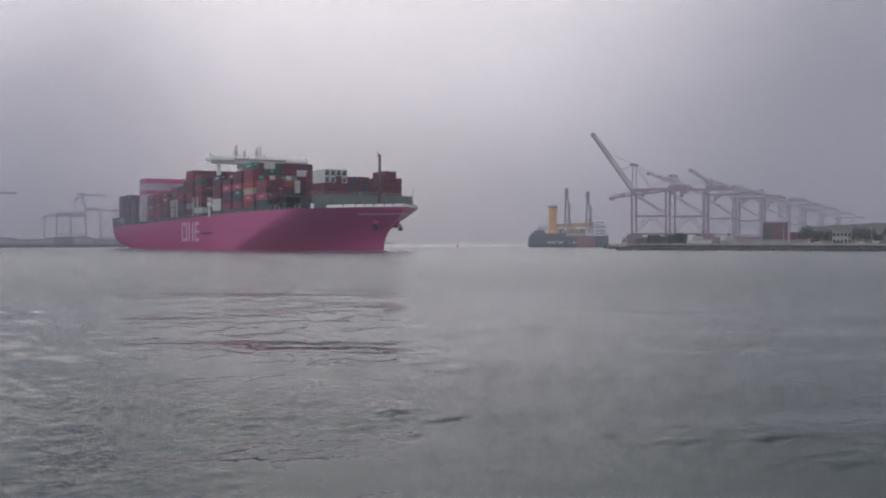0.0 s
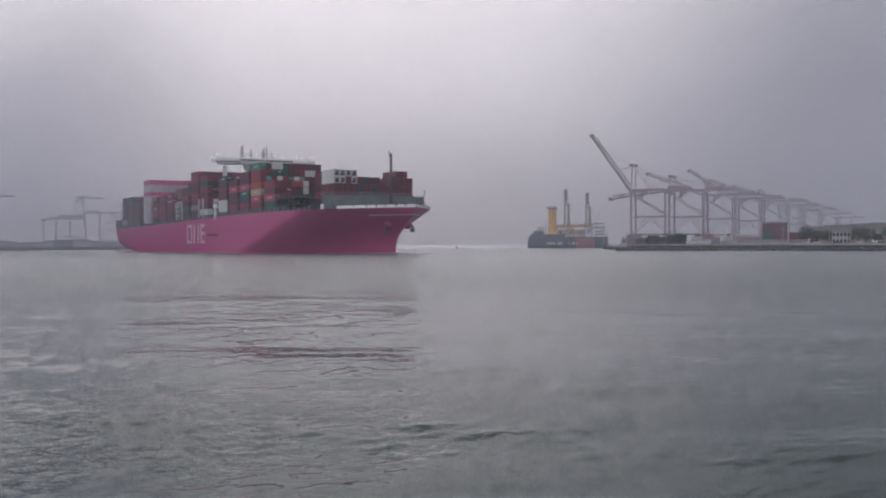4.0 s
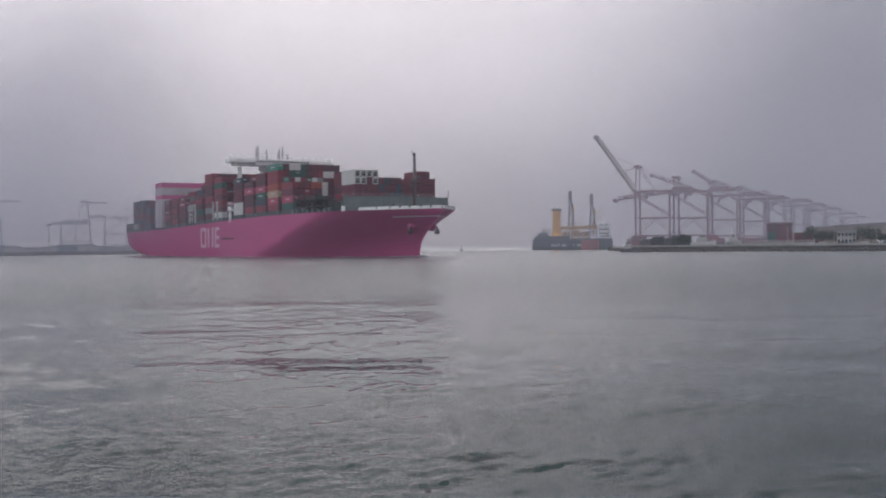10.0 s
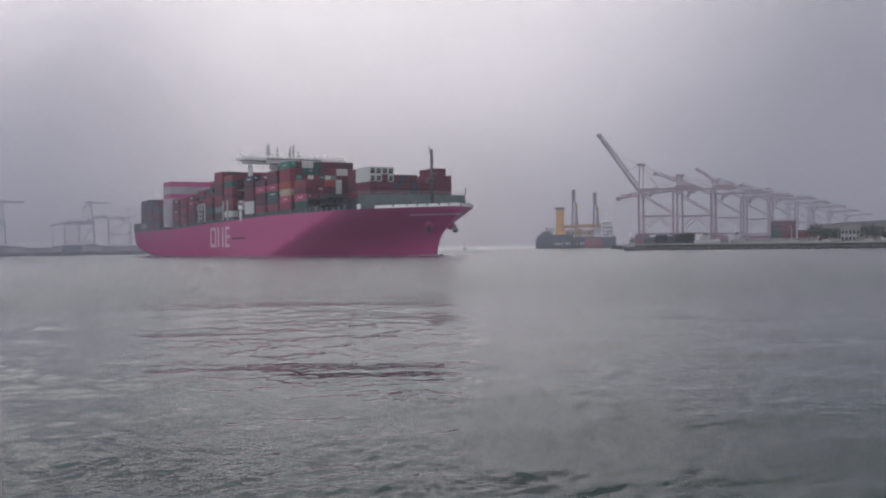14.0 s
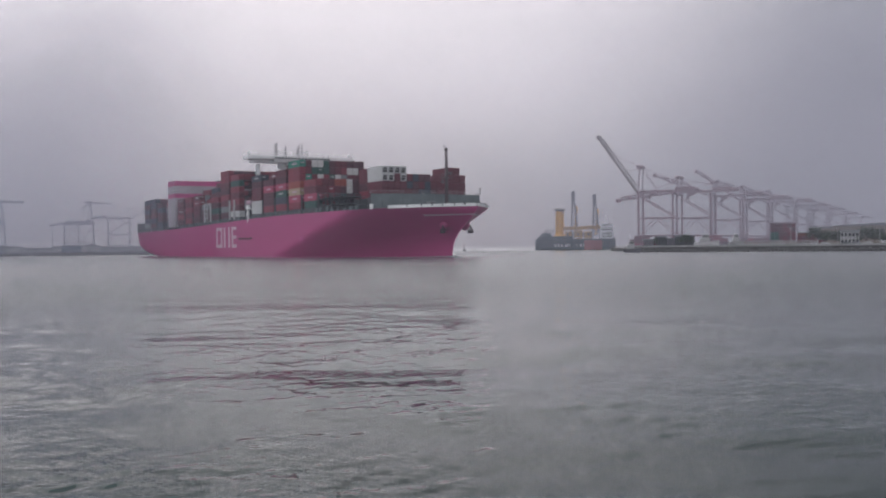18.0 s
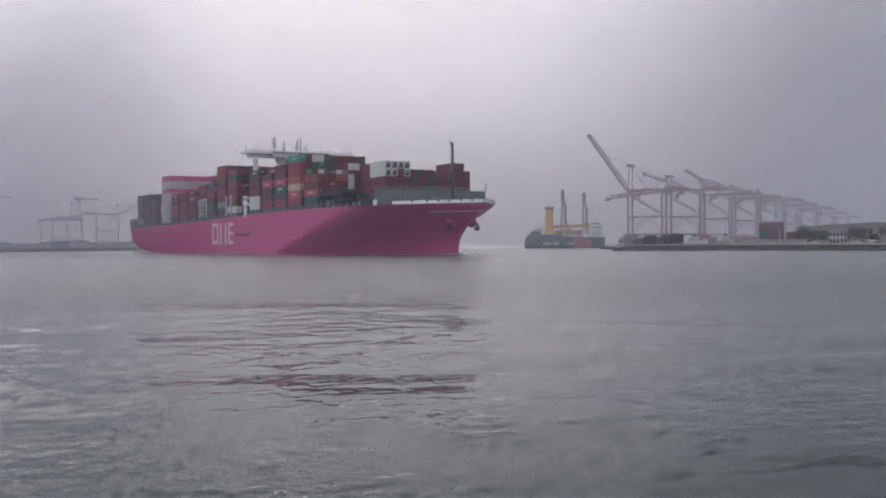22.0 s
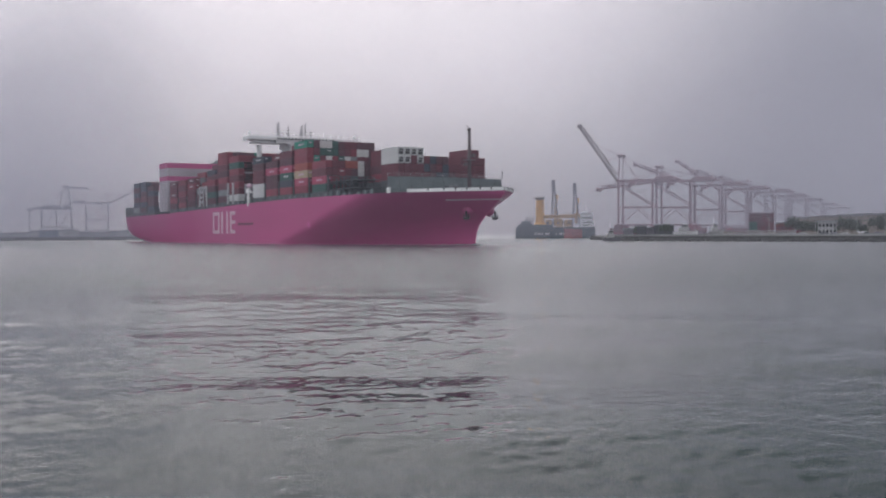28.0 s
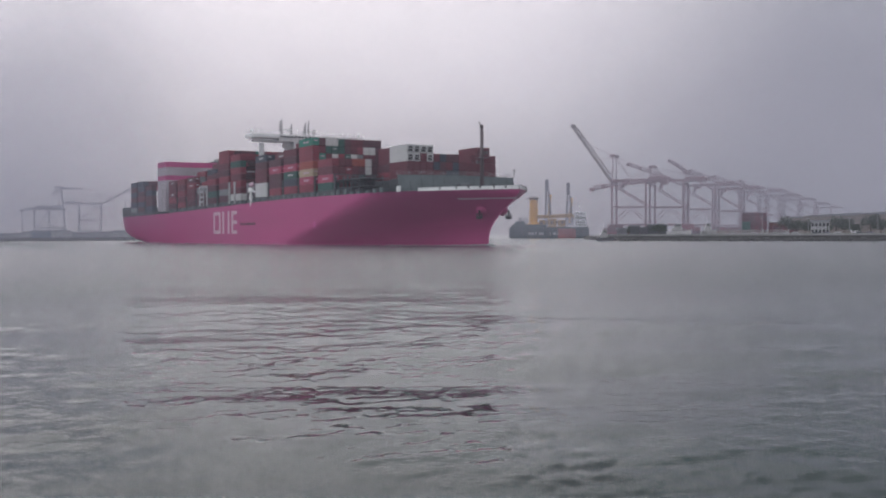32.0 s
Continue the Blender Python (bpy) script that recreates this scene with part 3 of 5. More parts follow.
def make_ship():
    ship = thing("container_ship", "large magenta container ship stacked with red and dark containers", "container ship")
    hull, xs = make_hull(ship)
    # containers
    rnd = random.Random(4)
    meshes = {c: container_mesh(m, mark=PALE_PINK if c in ("pink", "teal", "cream") else None) for c, m in BOXES.items()}
    marked = {c: container_mesh(BOXES[c], mark=BOXES["white"]) for c in ("red", "maroon", "navy", "green")}
    reefer = reefer_mesh(BOXES["white"])
    rest, names = Shape(), list(BOXES)
    bays, last = [], "maroon"
    for n, (front, tiers, base) in enumerate(BAYS):
        base = base or deck_z(front - 6) + 1.9
        s = Shape()
        s.box(front - 12.6, front + 0.4, -25.0 if n else -10, 25.0, base - 1.9, base - 0.06)
        cover = part("hatch_cover", s, DARK_GREY, ship, "dark grey hatch cover under the containers")
        for row in range(20):
            y = -23.94 + row * ROW
            for tier in range(tiers[row]):
                ahead = BAYS[n - 1][1][row] if n > 1 or (n == 1 and row > 9) else 0
                shown = row < 1 or tier >= tiers[row] - 1 or (tier >= ahead) or (row and tier >= tiers[row - 1])
                if not shown:
                    continue
                if row == 0 and n in SIDE and tier < len(SIDE[n]):
                    c = SIDE[n][tier]
                elif rnd.random() < 0.42 and row > 1:
                    c = last
                else:
                    c = rnd.choices(names, (36, 25, 5, 24, 7, 5, 1, 2, 4, 1, 0))[0]
                if (n, row, tier) in FRONT:
                    c = FRONT[(n, row, tier)]
                last = c
                me = marked[c] if c in marked and rnd.random() < 0.14 else meshes[c]
                if n == 0:
                    c = "maroon" if row > 14 or row < 10 else rnd.choice(("maroon", "navy", "brown", "maroon"))
                    me = meshes[c]
                    if (row in (6, 7) and tier > 1) or (row == 8 and tier == 3) or (row == 9 and tier > 1):
                        me = reefer
                bays.append((row > 0 and n > 2, cover, me, (front - 6.1, y, base + tier * TIER), c))
    # second bay, clear of the starboard side
    s = Shape()
    s.box(-58.6, -46.4, -8.0, 25.0, 21.8, 22.34)
    cover = part("hatch_cover", s, DARK_GREY, ship, "dark grey hatch cover under the containers")
    for row in range(7, 20):
        for tier in range(4 if row < 10 else 3):
            if row < 9 or tier > 1 or row == 19:
                ob = new("shipping_container", meshes[("maroon", "maroon", "brown", "red")[(row * 5 + tier * 3) % 4]])
                ob.parent, ob.location = cover, (-52.5, -23.94 + row * ROW, 22.4 + tier * TIER)
    kept = 0
    for inner, cover, me, at, c in sorted(bays, key=lambda b: b[0]):
        kept += 1
        if kept <= 300:
            ob = new("shipping_container", me)
            ob.parent, ob.location = cover, at
        else:
            rest.cur = names.index(c)
            x, y, z = at
            rest.bevelled(x - 6.09, x + 6.09, y - 1.22, y + 1.22, z, z + 2.72, 0.06)
    ob = part("stacked_containers", rest, list(BOXES.values()), ship, "further shipping containers stacked inboard in mixed colours")
    tagged(ob, kind="stuff")
    make_ship_fittings(ship, hull)
    return ship


def side_plate(x0, x1, z0, z1, side=-1):
    """A painted mark on the parallel side of the hull."""
    y = side * (HALF + 0.01)
    return (x0, x1, min(y, y - side * 0.05), max(y, y - side * 0.05), z0, z1)


def make_ship_fittings(ship, hull):
    # large pale mark on each side: an upright frame, two uprights, three bars
    for side in (-1, 1):
        s = Shape()
        a, b, c, d = -181.8, -172.6, 4.3, 13.9
        s.box(*side_plate(a, b, c, c + 1.5, side)).box(*side_plate(a, b, d - 1.5, d, side))
        s.box(*side_plate(a, a + 2.0, c + 1.5, d - 1.5, side)).box(*side_plate(b - 2.0, b, c + 1.5, d - 1.5, side))
        s.box(*side_plate(-170.2, -167.9, c, d, side)).box(*side_plate(-163.6, -161.3, c, d, side))
        s.box(*side_plate(-158.9, -156.7, c, d, side))
        for z in (c, 8.4, d - 1.5):
            s.box(*side_plate(-156.7, -152.0, z, z + 1.5, side))
        part("hull_mark", s, PALE_PINK, hull, "pale blocky mark painted on the hull side")
        s = Shape()
        for k in range(7):
            s.box(*side_plate(-148.4 + 2.55 * k, -146.4 + 2.55 * k, 7.7 + 0.02 * k, 8.8 - (k % 3) * 0.12, side))
        part("name_bars", s, BLACK, hull, "dark painted bars of lettering")
    # draught and thruster marks
    for x, z, y in ((-73.8, 7.2, -25.35),):
        s = Shape()
        s.tube((x, y, z), (x, y + 0.2, z), 1.25, n=20).tube((x, y - 0.03, z), (x, y, z), 0.8, n=20)
        part("thruster_mark", s, LIGHT_MAGENTA, hull, "pale round thruster mark")
    # white bulwark with fairleads, pale stripe below
    for side in (-1, 1):
        bul = part("bulwark", strip_on_hull(-9.8, 15.6, 16.82, 17.85, 0.08, 60, side, upright=True), WHITE, ship, "white painted bulwark round the bow")
        for x in (-3.0, 1.5, 4.6, 7.4, 10.5, 13.0):
            y = half_beam(x, 16.82)
            s = Shape()
            s.bevelled(x - 0.3, x + 0.3, side * y - 0.2, side * y + 0.2, 17.25, 17.86, 0.1)
            part("fairlead", s, BLACK, bul, "dark mooring fairlead")
        part("bow_stripe", strip_on_hull(-1.0, 14.0, 14.0, 14.42, 0.03, 40, side), PALE_PINK, hull, "pale stripe along the bow knuckle")
        # low rail abaft of the bulwark
        s = Shape()
        for i in range(60):
            x = -10.5 - i * 5.4
            y = side * (half_beam(x, 16.8) - 0.25)
            s.bar((x, y, deck_z(x) - 0.1), (x, y, deck_z(x) + 1.15), 0.10)
        for h in (0.6, 1.12):
            for i in range(59):
                x, u = -10.5 - i * 5.4, -15.9 - i * 5.4
                s.bar((x, side * (half_beam(x, 16.8) - 0.25), deck_z(x) + h), (u, side * (half_beam(u, 16.8) - 0.25), deck_z(u) + h), 0.07)
        part("deck_rail", s, DARK_GREY, ship, "dark grey deck railing")
        # anchor with its bolster
        y = half_beam(1.4, 10.2)
        s = Shape()
        n = Vector((0.55, side * 0.72, -0.42)).normalized()
        c0 = Vector((1.9, side * 4.7, 10.4))
        s.tube(c0 - n * 3.0, c0 + n * 0.05, 1.9, 1.6, 20).tube(c0 + n * 0.05, c0 + n * 0.45, 1.0, 0.8, 16)
        bol = part("anchor_bolster", s, HULL_PINK, ship, "round magenta anchor bolster", smooth=True)
        a = c0 + n * 1.0
        s = Shape()
        s.bar(a + Vector((0, 0, 0.8)), a + Vector((0.1, 0, -1.9)), 0.45, 0.5)
        s.bar(a + Vector((-0.95, -0.2, -1.6)), a + Vector((0.95, 0.2, -1.6)), 0.6, 0.55)
        for k in (-0.95, 0.95):
            s.tube(a + Vector((k, 0.2 * k, -1.6)), a + Vector((k * 1.15, 0.2 * k, -0.1)), 0.34, 0.12, 8)
        part("anchor", s, BLACK, bol, "black stockless anchor in its housing")
    # aft: mooring deck strake
    s = Shape()
    s.box(-341.2, -318, -24.6, -24.3, 14.2, 19.6).box(-341.2, -318, 24.3, 24.6, 14.2, 19.6).box(-341.3, -341.0, -24.6, 24.6, 14.2, 19.6)
    s.box(-341.2, -318, -24.6, 24.6, 19.4, 19.7)
    aft = part("mooring_deck_casing", s, DARK_GREY, ship, "dark grey steel casing over the mooring deck")
    # solid black blocks painted in place of the shade inside mooring openings
    s = Shape()
    for k in range(5):
        s.box(-340 + 4.4 * k, -337.4 + 4.4 * k, -24.72, -24.58, 15.4, 17.4)
    part("mooring_port", s, BLACK, aft, "black blocks standing in for shaded openings in the casing")
    s = Shape()
    s.box(-341.46, -341.2, -4, 4, 9.0, 10.1)
    part("stern_marking", s, PALE_PINK, hull, "pale bar of lettering on the transom")
    s = Shape()
    s.bar((-339, -23.5, 19.6), (-339, -23.5, 23.2), 0.2).bar((-341, -20, 19.6), (-341, -20, 21.3), 0.15)
    part("stern_light_post", s, DARK_GREY, ship)
    # lashing bridges between the bays
    for n, (front, tiers, base) in enumerate(BAYS):
        if n in (0, 6, 13):
            continue
        x = front + 1.2
        z0 = deck_z(x) - 0.1
        s = Shape()
        for k in range(11):
            y = -25.0 + 5.0 * k
            s.box(x - 0.35, x + 0.35, y - 0.18, y + 0.18, z0, z0 + 7.3)
        for z in (z0 + 1.75, z0 + 4.5, z0 + 7.2):
            s.box(x - 0.5, x + 0.5, -25.2, 25.2, z, z + 0.22)
        for k in range(0, 10, 3):
            s.bar((x, -25 + 5 * k, z0 + 1.9), (x, -20 + 5 * k, z0 + 4.5), 0.16)
        part("lashing_bridge", s, DARK_GREY, ship, "dark grey lashing bridge between container bays")
    # side boxes, vents and walkway pieces under the containers
    rnd = random.Random(7)
    s = Shape()
    for i in range(46):
        x = -24 - i * 5.2 - rnd.random() * 2
        if -270 < x < -250:
            continue
        w, h = 0.8 + rnd.random() * 1.6, 0.7 + rnd.random() * 1.2
        s.bevelled(x, x + w, -25.15, -24.4, deck_z(x) - 0.1, deck_z(x) + h, 0.05)
    part("deck_lockers", s, DECK_GREY, ship, "grey lockers and vents along the side deck")
    # foredeck, starboard: open platform with gear ahead of the second bay
    s = Shape()
    for z in (19.4, 22.0):
        s.box(-58.5, -36, -24.5, -15.2, z, z + 0.25)
    for x in (-58, -52, -46, -40.3):
        for y in (-24.3, -20, -15.6):
            s.box(x - 0.2, x + 0.2, y - 0.2, y + 0.2, 16.8, 23.2)
    for x in (-55, -49.5, -43.5):
        s.bevelled(x - 1.4, x + 1.0, -23.5, -20.5, 17, 18.9, 0.2)
    s.bar((-58, -24.3, 19.5), (-52, -24.3, 22.0), 0.2).bar((-46, -24.3, 22.0), (-40.3, -24.3, 19.5), 0.2)
    s.bar((-58.4, -24.4, 23.2), (-40, -24.4, 23.2), 0.1)
    # solid blocks added to close gaps where sky showed between the bays
    s.bevelled(-60.0, -33.0, -9.5, 24.6, 16.8, 21.7, 0.1).bevelled(-60.0, -47.0, -24.0, -9.5, 16.8, 19.2, 0.1).bevelled(-60.0, -47.0, -15.0, -9.5, 19.2, 21.7, 0.1)
    part("forward_lashing_platform", s, DARK_GREY, ship, "dark grey lashing platform on the foredeck")
    s = Shape()
    s.bevelled(-17.6, -16.4, -23.0, -22.0, 16.8, 18.6, 0.1)
    part("deck_locker", s, WHITE, ship, "white locker at the deck edge")
    # breakwater with stiffeners, rail and lamp post
    s = Shape()
    n = 12
    front = lambda y: -14.2 - 4.2 * (abs(y) / 22) ** 1.6
    ys = [-21.6 + 44.5 * i / n for i in range(n + 1)]
    v = [(front(y) + dx, y, z) for dx, z in ((0, 16.7), (-1.0, 22.35), (-1.3, 22.35), (-0.35, 16.7)) for y in ys]
    m = n + 1
    f = [(k * m + i, k * m + i + 1, ((k + 1) % 4) * m + i + 1, ((k + 1) % 4) * m + i) for k in range(4) for i in range(n)]
    f += [(0, m, 2 * m, 3 * m), (n, 3 * m + n, 2 * m + n, m + n)]
    s.add(v, f)
    bw = part("breakwater", s, BREAKWATER, ship, "grey green steel breakwater across the foredeck")
    for i in range(1, n):
        s = Shape()
        y = ys[i]
        s.add([(front(y) + 0.02, y - 0.08, 16.8), (front(y) + 0.6, y - 0.08, 16.8), (front(y) - 0.95, y - 0.08, 22.2),
               (front(y) + 0.02, y + 0.08, 16.8), (front(y) + 0.6, y + 0.08, 16.8), (front(y) - 0.95, y + 0.08, 22.2)],
              [(0, 1, 2), (5, 4, 3), (0, 3, 4, 1), (1, 4, 5, 2), (2, 5, 3, 0)])
        part("stiffener", s, BREAKWATER, bw)
    s = Shape()
    for i in range(n + 1):
        s.bar((front(ys[i]) - 1.15, ys[i], 22.3), (front(ys[i]) - 1.15, ys[i], 23.4), 0.09)
    for i in range(n):
        for z in (22.85, 23.38):
            s.bar((front(ys[i]) - 1.15, ys[i], z), (front(ys[i + 1]) - 1.15, ys[i + 1], z), 0.06)
    part("breakwater_rail", s, OFF_WHITE, bw, "thin white rail on the breakwater")
    s = Shape()
    s.tube((-18.6, 22.6, 22.3), (-18.6, 22.6, 24.6), 0.12).bevelled(-18.9, -18.3, 22.3, 22.9, 24.5, 24.9, 0.08)
    part("lamp_post", s, DARK_GREY, bw)
    # foremast
    s = Shape()
    s.tube((-4.2, 0, 16.7), (-4.2, 0, 36.6), 0.66, 0.46, 14)
    s.tube((-4.2, 0, 36.6), (-4.2, 0, 37.6), 0.62, 0.5, 14)
    mast = part("foremast", s, MAST, ship, "dark grey tubular foremast", smooth=True)
    s = Shape()
    s.tube((-4.2, -0.9, 36.9), (-4.2, -0.9, 38.3), 0.06).bar((-4.2, -1.0, 36.8), (-4.2, 0, 36.8), 0.12)
    s.bevelled(-4.5, -3.9, -1.1, -0.6, 38.0, 38.4, 0.08)
    part("mast_light", s, BLACK, mast)
    s = Shape()
    s.bevelled(-5.6, -2.8, -1.6, 1.6, 27.2, 27.45, 0.05)
    for y in (-1.5, 1.5):
        s.bar((-5.5, y, 27.4), (-5.5, y, 28.4), 0.09).bar((-2.9, y, 27.4), (-2.9, y, 28.4), 0.09).bar((-5.5, y, 28.4), (-2.9, y, 28.4), 0.08)
    s.bevelled(-4.8, -3.5, 0.9, 2.0, 28.4, 29.4, 0.1).bevelled(-4.8, -3.8, -1.9, -1.0, 25.4, 26.4, 0.1)
    part("mast_platform", s, MAST, mast, "platform with horn and lamps")
    s = Shape()
    for k in range(22):
        s.bar((-3.5, -0.28, 17.3 + k * 0.85), (-3.5, 0.28, 17.3 + k * 0.85), 0.07)
    s.bar((-3.5, -0.3, 17), (-3.6, -0.3, 35.8), 0.07).bar((-3.5, 0.3, 17), (-3.6, 0.3, 35.8), 0.07)
    part("mast_ladder", s, MAST, mast)
    # windlasses and bitts on the forecastle
    for y in (-7.5, 7.5):
        s = Shape()
        s.tube((-2.5, y - 1.8, 18.1), (-2.5, y + 1.8, 18.1), 0.95, n=14).bevelled(-3.6, -1.4, y - 2.4, y - 1.7, 16.7, 19.0, 0.1).bevelled(-3.6, -1.4, y + 1.7, y + 2.4, 16.7, 19.0, 0.1)
        part("windlass", s, DARK_GREY, ship, "dark anchor windlass on the forecastle")
    for x, y in ((4, -10), (4, 10), (9, -5), (9, 5), (-8, -15), (-8, 15)):
        s = Shape()
        for k in (-0.6, 0.6):
            s.tube((x + k, y, 16.7), (x + k, y, 18.15), 0.3, n=10).tube((x + k, y, 18.05), (x + k, y, 18.25), 0.42, n=10)
        part("mooring_bitts", s, BLACK, ship)
    # navigation bridge
    s = Shape()
    s.bevelled(-141.6, -133.8, -25.4, 25.4, 43.5, 45.0, 0.15).bevelled(-141.0, -134.2, -13.5, 13.5, 42.3, 43.5, 0.1)
    wing = part("bridge_deck", s, WHITE, ship, "white navigation bridge spanning the whole beam")
    for k in range(17):
        y = -13.2 + k * 1.58
        s = Shape()
        s.box(-133.82, -133.74, y, y + 1.15, 43.75, 44.55)
        part("bridge_window", s, GLASS, wing, "dark bridge window")
    s = Shape()
    for k in range(26):
        y = -25.2 + k * 2.016
        s.bar((-133.9, y, 44.9), (-133.9, y, 46.0), 0.08)
        s.bar((-141.5, y, 44.9), (-141.5, y, 46.0), 0.08)
    for x in (-133.9, -141.5):
        for z in (45.45, 46.0):
            s.bar((x, -25.2, z), (x, 25.2, z), 0.07)
    for y in (-25.3, 25.3):
        s.bar((-133.9, y, 46.0), (-141.5, y, 46.0), 0.07)
    part("bridge_rail", s, WHITE, wing, "white top railing")
    for side in (-1, 1):
        s = Shape()
        s.dome((-136.5, side * 24.3, 46.2), 0.75, 12, 6, -0.7).tube((-136.5, side * 24.3, 44.9), (-136.5, side * 24.3, 45.8), 0.25)
        part("wing_dome", s, WHITE, wing, "white dome on the bridge wing", smooth=True)
        # bracket beam and column under the wing, with a curved knee
        s = Shape()
        s.bevelled(-139.5, -135.5, min(side * 23.6, side * 9), max(side * 23.6, side * 9), 42.0, 42.8, 0.1)
        for k in range(6):
            s.bar((-137.5, side * (11 + 2.4 * k), 42.7), (-137.5, side * (12.2 + 2.4 * k), 43.6), 0.35)
        for k in range(8):
            a0, a1 = math.pi / 2 * k / 8, math.pi / 2 * (k + 1) / 8
            p = lambda a: (-137.5, side * (10.6 - 4.2 * math.sin(a)), 37.2 + 4.1 * math.cos(a))
            s.bar(p(a0), p(a1), 0.8, 3.0)
        part("wing_bracket", s, WHITE, wing, "white bracket under the bridge wing")
        s = Shape()
        s.bevelled(-138.6, -136.2, min(side * 20.6, side * 19.2), max(side * 20.6, side * 19.2), 17, 41.4, 0.1)
        part("wing_column", s, WHITE, wing, "white column carrying the bridge wing")
    s = Shape()
    s.bevelled(-145.5, -134.6, -6.6, 6.6, 16.5, 42.3, 0.2)
    house = part("deckhouse", s, WHITE, ship, "white accommodation block below the bridge")
    for z in (38.6, 35.6, 32.6):
        for k in range(9):
            s = Shape()
            s.box(-134.62, -134.54, -5.9 + k * 1.35, -5.1 + k * 1.35, z, z + 1.1)
            part("cabin_window", s, GLASS, house)
    # masts, aerials and radars on the monkey island
    for y, top, x, w in ((-12.2, 50.2, -136, 0.22), (-10.6, 51.0, -138, 0.26), (-7.2, 48.9, -136, 0.3), (-1.1, 48.4, -137, 0.18), (0.0, 50.1, -138, 0.22),
                         (1.5, 50.9, -138, 0.26), (-21.4, 47.4, -137, 0.12), (-19.8, 47.2, -139, 0.12), (-15.6, 47.0, -136, 0.12), (3.6, 48.0, -137, 0.14),
                         (9.5, 47.3, -137, 0.14), (12.8, 46.9, -137, 0.22), (16.6, 47.6, -137, 0.14), (19.4, 47.2, -137, 0.12), (-4.5, 47.4, -136, 0.16)):
        s = Shape()
        top += 0.9 if top > 48 else 0.3
        s.tube((x, y, 44.9), (x, y, top), w, w * 0.45, 8)
        m = part("signal_mast", s, DARK_GREY if top > 48 else WHITE, wing, "slender mast on the bridge roof")
        if top > 48:
            s = Shape()
            for k in (0.35, 0.6, 0.82):
                z = 44.9 + (top - 44.9) * k
                s.bar((x, y - 0.9 * (1.1 - k), z), (x, y + 0.9 * (1.1 - k), z), 0.14)
                s.bevelled(x - 0.2, x + 0.2, y - 0.75 * (1.1 - k) - 0.15, y - 0.75 * (1.1 - k) + 0.15, z, z + 0.4, 0.05)
            part("crosstree", s, DARK_GREY, m)
    for y, z in ((-8.8, 47.2), (2.6, 46.9)):
        s = Shape()
        s.tube((-136, y, 44.9), (-136, y, z), 0.25).bevelled(-136.2, -135.8, y - 1.8, y + 1.8, z, z + 0.35, 0.05)
        part("radar_scanner", s, WHITE, wing, "white radar scanner bar")
    # funnel casing abaft, banded
    bands = ((16.0, 31.7, CASING), (31.7, 34.1, HULL_PINK), (34.1, 38.3, CASING), (38.3, 41.0, HULL_PINK))
    cas = None
    for z0, z1, mat in bands:
        s = Shape()
        s.bevelled(-268.6, -254.5, -25.0, 25.0, z0, z1 - 0.004, 0.05)
        if cas is None:
            cas = part("funnel_casing", s, mat, ship, "white funnel casing with magenta bands")
        else:
            part("casing_band", s, mat, cas, "magenta painted band" if mat is HULL_PINK else "white painted band")
    s = Shape()
    s.bevelled(-266, -257, 0, 9, 41.0, 41.9, 0.3)
    for y in (3.4, 4.8, 6.2):
        s.tube((-261, y, 41.5), (-261.6, y, 43.6), 0.55, 0.5, 10)
    part("exhaust_pipes", s, DARK_GREY, cas, "dark exhaust pipes on the casing")
    # white gantry frames with rungs and a beam between them, at the side
    for x0, x1 in ((-201, -199.4), (-191.4, -189.8), (-161.8, -160.2), (-155.4, -153.8)):
        s = Shape()
        s.box(x0, x0 + 0.5, -25.5, -25.1, 17, 26.2).box(x1 - 0.5, x1, -25.5, -25.1, 17, 26.2)
        for z in (18.4, 20.6, 22.8, 25.0):
            s.box(x0 + 0.5, x1 - 0.5, -25.48, -25.12, z, z + 0.7)
        part("ladder_tower", s, PALE_GREY, ship, "white ladder tower at the ship's side")
    s = Shape()
    s.box(-199.4, -191.4, -25.45, -25.1, 25.3, 26.2)
    for z in (18.5, 20.8, 23.1):
        s.box(-199.4, -195.2, -25.45, -25.1, z, z + 0.8)
    s.box(-195.6, -195.0, -25.46, -25.09, 17.0, 25.3)
    part("gangway_beam", s, PALE_GREY, ship, "white gangway beam between ladder towers")
    # small crane for stores and pilot ladder
    s = Shape()
    s.tube((-136.4, -25.0, 15.6), (-136.4, -25.0, 23.0), 0.55, 0.45, 12)
    s.bevelled(-138.2, -135.0, -25.6, -24.4, 21.2, 22.9, 0.15)
    s.bar((-138.2, -25, 22.6), (-131.5, -25, 21.0), 0.5).bevelled(-137.6, -135.6, -25.5, -24.5, 18.4, 19.7, 0.1)
    part("provision_crane", s, WHITE, ship, "white provision crane at the ship's side")
    s = Shape()
    s.tube((-137.5, -24.6, 24.2), (-135.2, -24.6, 24.2), 0.9, 0.9, 12).dome((-135.2, -24.6, 24.2), 0.9, 10, 5, -0.9)
    part("lifeboat", s, PALE_PINK, ship, "pale enclosed lifeboat", smooth=True)
    # wash along the waterline
    for side in (-1, 1):
        s = Shape()
        rows = []
        for i in range(81):
            x = -1.2 - i * 3.6
            y = half_beam(x, 0.05)
            o = 0.5 + 0.35 * math.sin(i * 1.9) + 0.25 * math.sin(i * 0.7)
            rows.append((x, side * (y - 0.4), side * (y + max(0.2, o))))
        v = [p for x, a, b in rows for p in ((x, a, 0.16), (x, b, 0.05))]
        s.add(v, [(2 * i, 2 * i + 1, 2 * i + 3, 2 * i + 2) for i in range(80)])
        part("bow_wash", s, FOAM, ship, "thin grey wash along the waterline")
